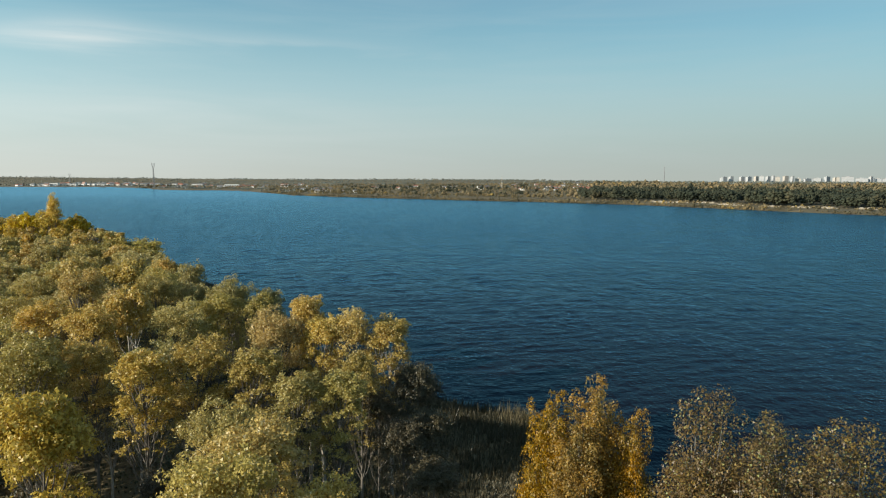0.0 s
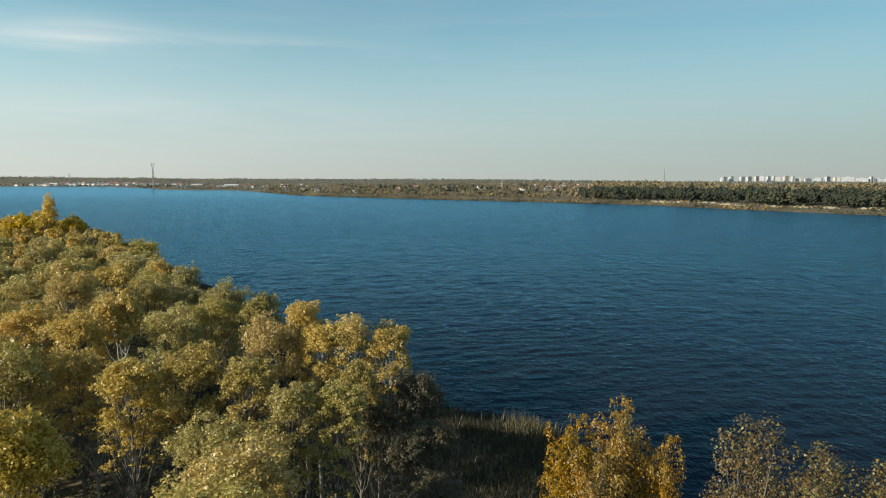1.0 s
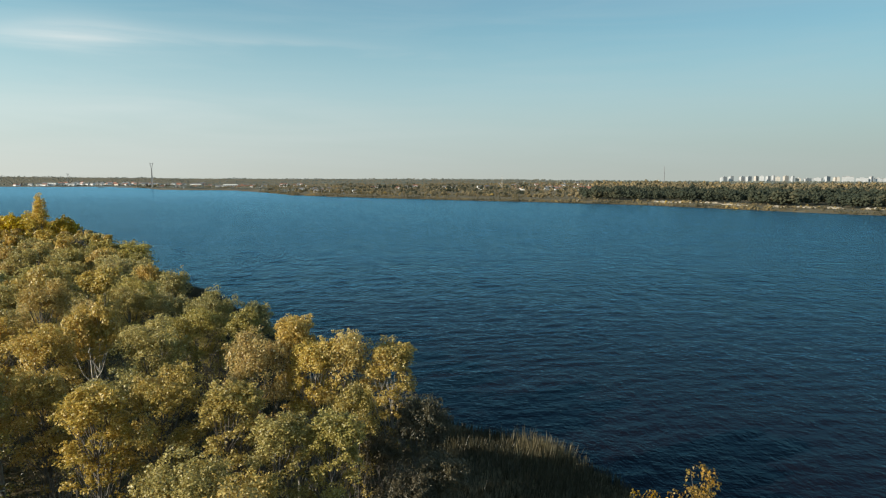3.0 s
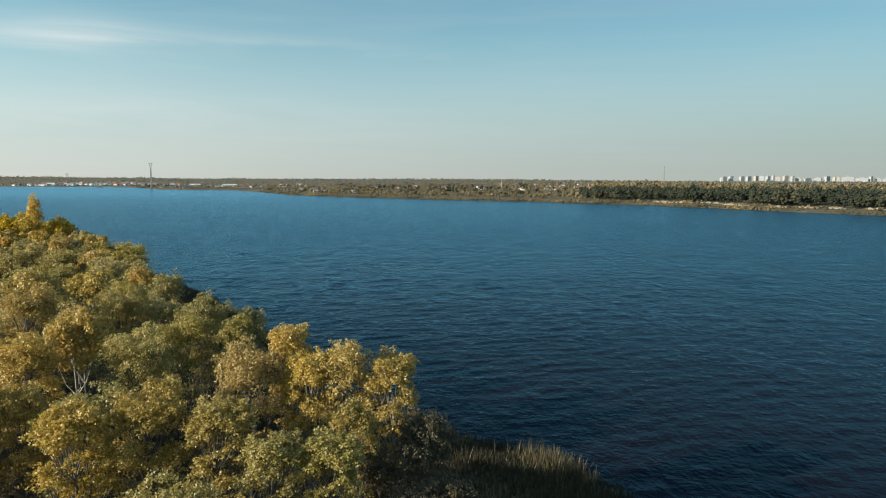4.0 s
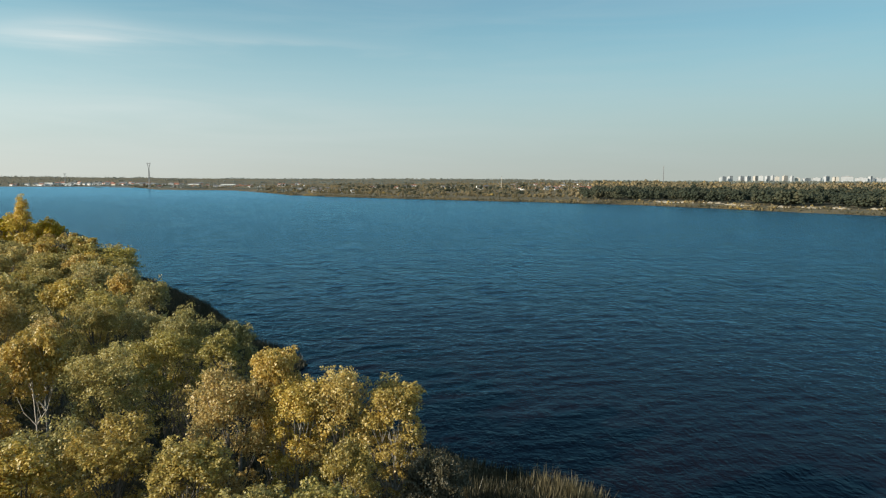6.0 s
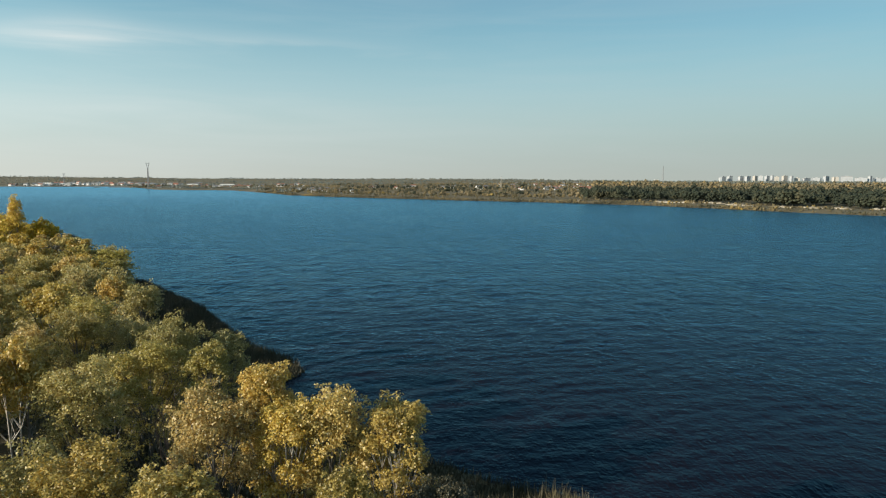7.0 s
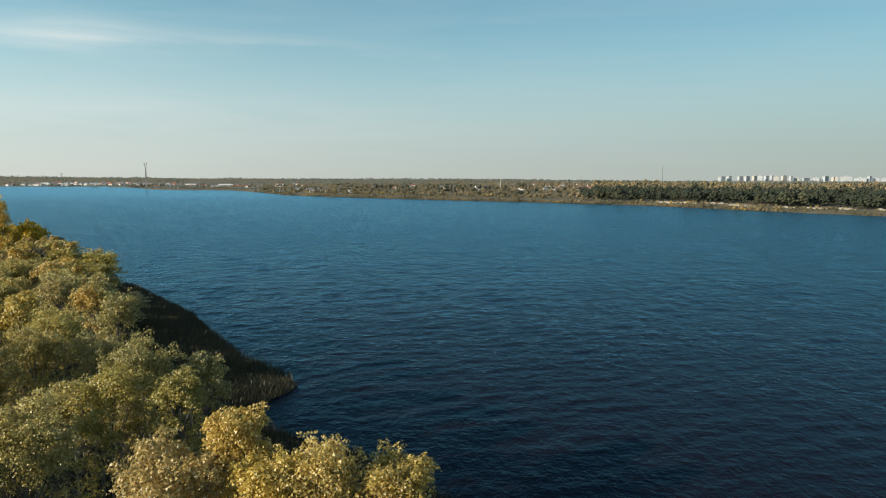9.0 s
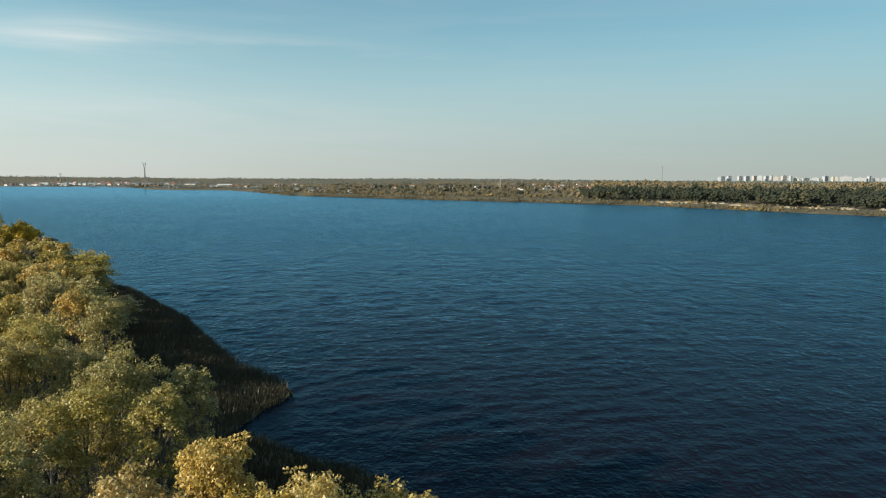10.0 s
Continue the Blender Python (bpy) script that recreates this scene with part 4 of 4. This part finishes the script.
def far_spots(seed, n, box, lo, hi, hmin, hmax, keep=1.0, way=(-0.75, 0.75), patch=55.0, over=60):
    """Spots on the far land at a distance lo to hi from its shore, between two bearings."""
    rng = np.random.default_rng(seed)
    x = rng.uniform(box[0], box[2], n * over)
    y = rng.uniform(box[1], box[3], n * over)
    w = x / np.maximum(y, 1)
    ok = (w > way[0]) & (w < way[1]) & (y > 200)
    x, y = x[ok], y[ok]
    d = signed_distance(x, y, FAR_LAND)
    ok = (d > lo) & (d < hi)
    if keep < 1:
        ok &= wobble(x, y, patch) + rng.normal(0, 0.35, len(x)) > (1 - 2 * keep) * 1.2
    x, y = x[ok][:n], y[ok][:n]
    h = rng.uniform(hmin, hmax, len(x)) * (1 + 0.2 * wobble(x, y, patch * 0.6))
    return np.stack([x, y, h, h * rng.uniform(0.3, 0.46, len(x))], 1)


WIDE = np.array([1, 1, 1, 1.7])
grove = np.random.default_rng(81).normal(size=(60, 4)) * (34, 12, 2.0, 0.6) + (-1072, 2562, 9.5, 4.0)
far_trees(82, "pylon_grove", "russet trees round the foot of the far pylon", grove, M_SHRUB, 8, 4)
far_trees(61, "pine_wood", "dark green pine wood on the far bank", far_spots(62, 1250, (150, 500, 950, 1450), 84, 400, 12, 19, 1, (0.2, 0.8)), M_PINE, 28, 4, 0.6, 0.05)
far_trees(75, "far_olive_trees", "olive and golden trees behind the pine wood", far_spots(76, 1500, (200, 700, 1700, 2600), 330, 1300, 11, 17, 0.8, (0.22, 0.8), 90.0), M_FARWOOD, 8, 4)
far_trees(63, "far_bushes", "brown and olive bushes along the sandy far shore", far_spots(64, 430, (130, 480, 620, 1060), 0, 84, 1.0, 3.2, 0.42, (0.18, 0.8), 20.0) * WIDE, M_SHRUB, 6, 4)
far_trees(73, "shore_bushes", "low brown shrubs and reeds at the far waterline", far_spots(74, 2200, (-480, 600, 560, 1800), -1.5, 12, 0.7, 2.6, 0.95, (-0.4, 0.8), 30.0, 200) * WIDE, M_SHRUB, 5, 4)
far_trees(71, "far_shore_trees", "golden and brown trees standing along the far shore", far_spots(72, 380, (-480, 860, 300, 1900), 4, 130, 4, 9, 0.4, (-0.4, 0.22), 38.0), M_SHRUB, 10, 4)
far_trees(65, "far_woodland", "autumn woodland spread over the far bank", far_spots(66, 3400, (-1000, 1000, 900, 2600), 90, 1300, 3, 10, 0.52, (-0.4, 0.25), 60.0), M_FARWOOD, 6, 4)
far_trees(77, "scattered_pines", "dark green pines scattered through the far woodland", far_spots(78, 260, (-300, 1000, 700, 2200), 90, 700, 6, 12, 0.5, (-0.15, 0.26), 45.0), M_PINE, 10, 4)
# these two stands carry the distance haze in their leaf colour
far_trees(69, "shore_thicket", "thickets on the low far shore, leaf colour paled for haze", far_spots(70, 900, (-2400, 1500, -250, 3400), 6, 240, 3, 7, 0.45, (-0.8, -0.2), 60.0, 120) * np.array([1, 1, 1, 1.8]), M_HAZED, 6, 4)
far_trees(67, "distant_woodland", "distant woodland reaching to the horizon, leaf colour paled for haze", far_spots(68, 9000, (-3400, 1900, 3400, 4880), 200, 4200, 3, 5, 0.9, (-0.75, 0.75), 160.0, 12) * np.array([1, 1, 1, 2.4]), M_HAZED, 4, 3, 0.5)


def sand_bank(x, y, length, width, height, turn, seed, name="sand_bank", mat=M_SAND, label="pale sandy bank on the far shore"):
    """A low uneven mound of sand with a steeper side to the water."""
    n, k = 26, 9
    c, sn = math.cos(turn), math.sin(turn)
    v, q = [], []
    ph = seed * 1.7
    for j in range(k):
        g = j / (k - 1) * 2 - 1
        for i in range(n):
            f = i / (n - 1) * 2 - 1
            taper = math.sqrt(max(0.0, 1 - f * f))
            px = f * length / 2
            py = g * width / 2 * taper * (1 + 0.3 * math.sin(f * 7 + ph))
            hz = height * taper * max(0.0, 1 - abs(g) ** 2.2) * (0.75 + 0.35 * math.sin(f * 9 + ph) * math.cos(g * 3))
            X, Y = x + px * c - py * sn, y + px * sn + py * c
            v.append((X, Y, hz))
    z = ground_z([p[0] for p in v], [p[1] for p in v])
    v = [(a, b, d + max(float(zz), -0.3) - 0.15) for (a, b, d), zz in zip(v, z)]
    for j in range(k - 1):
        for i in range(n - 1):
            o = j * n + i
            q.append((o, o + 1, o + 1 + n, o + n))
    ob = new(name, mesh_np(name, v, q, True))
    ob.data.materials.append(mat)
    tagged(ob, label, name.replace("_", " "), "low banks of the far shore", "structure")


shore_turn = math.radians(-62)
for k, (x, y, ln, wd) in enumerate([(302, 958, 44, 7), (320, 928, 40, 7), (352, 910, 34, 6), (356, 846, 46, 8), (380, 792, 34, 6), (404, 770, 26, 6),
                                    (424, 752, 30, 7), (448, 722, 24, 7), (196, 1000, 14, 5), (-16, 1180, 16, 5)]):
    sand_bank(x, y, ln, wd * 1.4, 2.4, shore_turn + (k % 3 - 1) * 0.15, k)
sand_bank(-1304, 2628, 30, 14, 2.6, 0.1, 3, "islet", M_SCRUB, "small dark islet of scrub off the far shore")


# ---------------- buildings, pylons and chimney of the far bank ----------------
def tower_block(x, y, w, d, h, mat, turn, label):
    z = float(ground_z([x], [y])[0])
    root = new("apartment_block")
    root.matrix_world = pose(x, y, z - 0.5, 0, 0, turn)
    tagged(root, label, "building", "high-rise blocks on the horizon")
    a = Shape()
    a.box(-w / 2, -d / 2, 0, w / 2, d / 2, h)
    part("wall", a.mesh("wall"), mat, root)
    a = Shape()
    a.box(-w / 2 - 0.4, -d / 2 - 0.4, h, w / 2 + 0.4, d / 2 + 0.4, h + 1.2)
    roof = part("roof", a.mesh("roof"), M_ROOF, root)
    a = Shape()
    a.box(-w * 0.15, -d * 0.2, h + 1.2, w * 0.15, d * 0.2, h + 4.5)
    part("lift_house", a.mesh("lift_house"), mat, roof)


rb = random.Random(9)
CITY = [(1279, 10, 312.5), (1291, 9, 311.7), (1310, 10, 312), (1322, 12, 312), (1335, 9, 311.5), (1345, 9, 311), (1356, 9, 311.6), (1365, 4, 310.5),
        (1373, 9, 312.6), (1387, 11, 311), (1399, 5, 311.6), (1409, 11, 315), (1425, 18, 315.5), (1443, 14, 314.5), (1460, 15, 312),
        (1473, 5, 313.5), (1479, 6, 313), (1496, 22, 312), (1521, 23, 314.6), (1537, 7, 312), (1549, 7, 314.5), (1563, 9, 315)]
for ax, w, top in CITY:
    y = 4640 + rb.uniform(-40, 40)
    x = (ax - 784) / 1207 * y
    z = float(ground_z([x], [y])[0])
    tower_block(x, y, w * 3.1, 18, 34.6 + (315.7 - top) / 1207 * y - z, rb.choice((M_BLOCK, M_BLOCK, M_BLOCK_GREY, M_BLOCK_WARM)), rb.choice((-24, 20, 28)) + rb.uniform(-6, 6), "white high-rise apartment block on the horizon")

for k in range(22):
    ax = 1277 + k * 13.4 + rb.uniform(-3, 3)
    y = 4780 + rb.uniform(-40, 40)
    x = (ax - 784) / 1207 * y
    z = float(ground_z([x], [y])[0])
    top = rb.uniform(313, 315) if ax < 1412 else rb.uniform(314.8, 316)
    tower_block(x, y, rb.uniform(11, 19), 16, 34.6 + (316.2 - top) / 1207 * y - z, rb.choice((M_BLOCK, M_BLOCK_GREY)), rb.uniform(-30, 30), "slim white high-rise block among others on the horizon")


def house(x, y, w, d, h, wall_mat, roof_mat, turn):
    z = float(ground_z([x], [y])[0])
    root = new("house")
    root.matrix_world = pose(x, y, z - 0.3, 0, 0, turn)
    tagged(root, "small pale house with a pitched roof among far trees", "house", "houses of the far bank")
    a = Shape()
    a.box(-w / 2, -d / 2, 0, w / 2, d / 2, h)
    b = len(a.v)
    a.v += [(-w / 2, -d / 2, h), (-w / 2, d / 2, h), (-w / 2, 0, h * 1.5), (-w / 2, 0, h * 1.5), (w / 2, -d / 2, h), (w / 2, d / 2, h), (w / 2, 0, h * 1.5), (w / 2, 0, h * 1.5)]
    a.q += [(b, b + 1, b + 2, b + 3), (b + 4, b + 5, b + 6, b + 7)]
    part("wall", a.mesh("wall"), wall_mat, root)
    a = Shape()
    a.gable(-w / 2 - 0.4, -d / 2 - 0.5, w / 2 + 0.4, d / 2 + 0.5, h - 0.2, h * 1.52)
    part("roof", a.mesh("roof"), roof_mat, root)
    for cx in (-w / 4, w / 4):
        a = Shape()
        a.box(cx - 0.7, -d / 2 - 0.12, h * 0.35, cx + 0.7, -d / 2 - 0.01, h * 0.75)
        part("window", a.mesh("window"), M_GLASS, root)


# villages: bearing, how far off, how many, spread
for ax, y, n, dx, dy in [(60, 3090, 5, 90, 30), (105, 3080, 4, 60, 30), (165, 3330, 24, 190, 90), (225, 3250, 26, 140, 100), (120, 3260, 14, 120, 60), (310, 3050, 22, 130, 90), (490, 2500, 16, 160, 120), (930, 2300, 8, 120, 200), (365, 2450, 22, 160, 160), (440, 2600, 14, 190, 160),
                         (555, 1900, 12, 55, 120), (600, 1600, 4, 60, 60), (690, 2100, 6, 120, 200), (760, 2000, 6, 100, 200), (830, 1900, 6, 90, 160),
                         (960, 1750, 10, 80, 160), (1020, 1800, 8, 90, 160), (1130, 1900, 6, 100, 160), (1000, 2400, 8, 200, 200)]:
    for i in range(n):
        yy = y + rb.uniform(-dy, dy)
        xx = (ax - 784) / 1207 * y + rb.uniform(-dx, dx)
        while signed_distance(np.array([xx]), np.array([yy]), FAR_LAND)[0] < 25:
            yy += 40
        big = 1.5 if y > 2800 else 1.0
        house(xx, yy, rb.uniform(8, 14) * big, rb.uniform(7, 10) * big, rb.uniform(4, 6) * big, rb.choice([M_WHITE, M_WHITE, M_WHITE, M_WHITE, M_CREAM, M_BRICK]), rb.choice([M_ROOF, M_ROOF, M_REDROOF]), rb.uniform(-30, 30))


def warehouse(x, y, w, d, h, turn):
    z = float(ground_z([x], [y])[0])
    root = new("warehouse")
    root.matrix_world = pose(x, y, z - 0.3, 0, 0, turn)
    tagged(root, "long low white warehouse near the far shore", "building", "low buildings of the far bank")
    a = Shape()
    a.box(-w / 2, -d / 2, 0, w / 2, d / 2, h)
    part("wall", a.mesh("wall"), M_WHITE, root)
    a = Shape()
    a.box(-w / 2 - 0.5, -d / 2 - 0.5, h, w / 2 + 0.5, d / 2 + 0.5, h + 0.8)
    part("roof", a.mesh("roof"), M_ROOF, root)
    for i in range(6):
        a = Shape()
        cx = -w / 2 + (i + 0.5) * w / 6
        a.box(cx - w / 20, -d / 2 - 0.2, h * 0.4, cx + w / 20, -d / 2 - 0.01, h * 0.75)
        part("window", a.mesh("window"), M_GLASS, root)


for x, y, w, h in [(-1740, 3070, 36, 14), (-1700, 3090, 44, 11), (-1655, 3070, 34, 9), (-1800, 3080, 40, 8), (-770, 2500, 50, 12), (-290, 1700, 46, 5), (820, 4560, 60, 14), (1405, 4490, 22, 22)]:
    warehouse(x, y, w, 18, h, rb.uniform(-8, 8))


def pylon(x, y, top, spread, thick):
    """A lattice power pylon whose head opens like a fork."""
    z = float(ground_z([x], [y])[0])
    h = top - z
    root = new("power_pylon")
    root.matrix_world = pose(x, y, z - 0.5, 0, 0, 12)
    tagged(root, "tall grey steel lattice power pylon on the far shore", "pylon", "power pylons")
    a = Shape()
    b0, b1, hw = h * 0.026, h * 0.011, h * 0.78
    for sx in (-1, 1):
        for sy in (-1, 1):
            a.tube([(sx * b0, sy * b0, 0), (sx * b1, sy * b1, hw)], [thick, thick * 0.8], 5)
    n = 9
    for i in range(n):
        f0, f1 = i / n, (i + 1) / n
        w0, w1 = b0 + (b1 - b0) * f0, b0 + (b1 - b0) * f1
        for s in (-1, 1):
            a.tube([(-w0, s * w0, hw * f0), (w1, s * w1, hw * f1)], [thick * 0.5] * 2, 4)
            a.tube([(s * w0, w0, hw * f0), (s * w1, -w1, hw * f1)], [thick * 0.5] * 2, 4)
    part("tower", a.mesh("tower"), M_STEEL, root)
    for s in (-1, 1):
        a = Shape()
        a.tube([(s * b1, 0, hw), (s * spread, 0, h * 0.9), (s * spread * 1.05, 0, h)], [thick, thick * 0.9, thick * 0.5], 5)
        a.tube([(s * b1 * 0.2, 0, hw * 1.08), (s * spread, 0, h * 0.93)], [thick * 0.5] * 2, 4)
        part("arm", a.mesh("arm"), M_STEEL, root)
    a = Shape()
    a.tube([(-spread * 1.5, 0, h * 0.95), (spread * 1.5, 0, h * 0.95)], [thick * 0.8] * 2, 5)
    part("crossbar", a.mesh("crossbar"), M_STEEL, root)


pylon(-1074, 2545, 95, 4.6, 0.9)
pylon(-1905, 3500, 62, 4.5, 0.8)


def chimney(x, y, top, r, label, mat):
    z = float(ground_z([x], [y])[0])
    root = new("chimney")
    root.matrix_world = pose(x, y, z - 1)
    tagged(root, label, "chimney")
    a = Shape()
    h = top - z
    a.tube([(0, 0, 0), (0, 0, h * 0.5), (0, 0, h)], [r, r * 0.75, r * 0.5], 12)
    part("shaft", a.mesh("shaft", True), mat, root)
    for f in (0.93, 0.6):
        a = Shape()
        rr = r * (1 - 0.45 * f)
        a.tube([(0, 0, h * f - 1), (0, 0, h * f - 1), (0, 0, h * f + 1), (0, 0, h * f + 1)], [rr, rr * 1.5, rr * 1.5, rr], 12)
        part("ring", a.mesh("ring"), M_STEEL, root)


chimney(1451, 4500, 116, 3.2, "tall thin grey chimney stack on the horizon", M_STEEL)
chimney(166, 1930, 44, 0.9, "slim white mast among the far trees", M_CREAM)
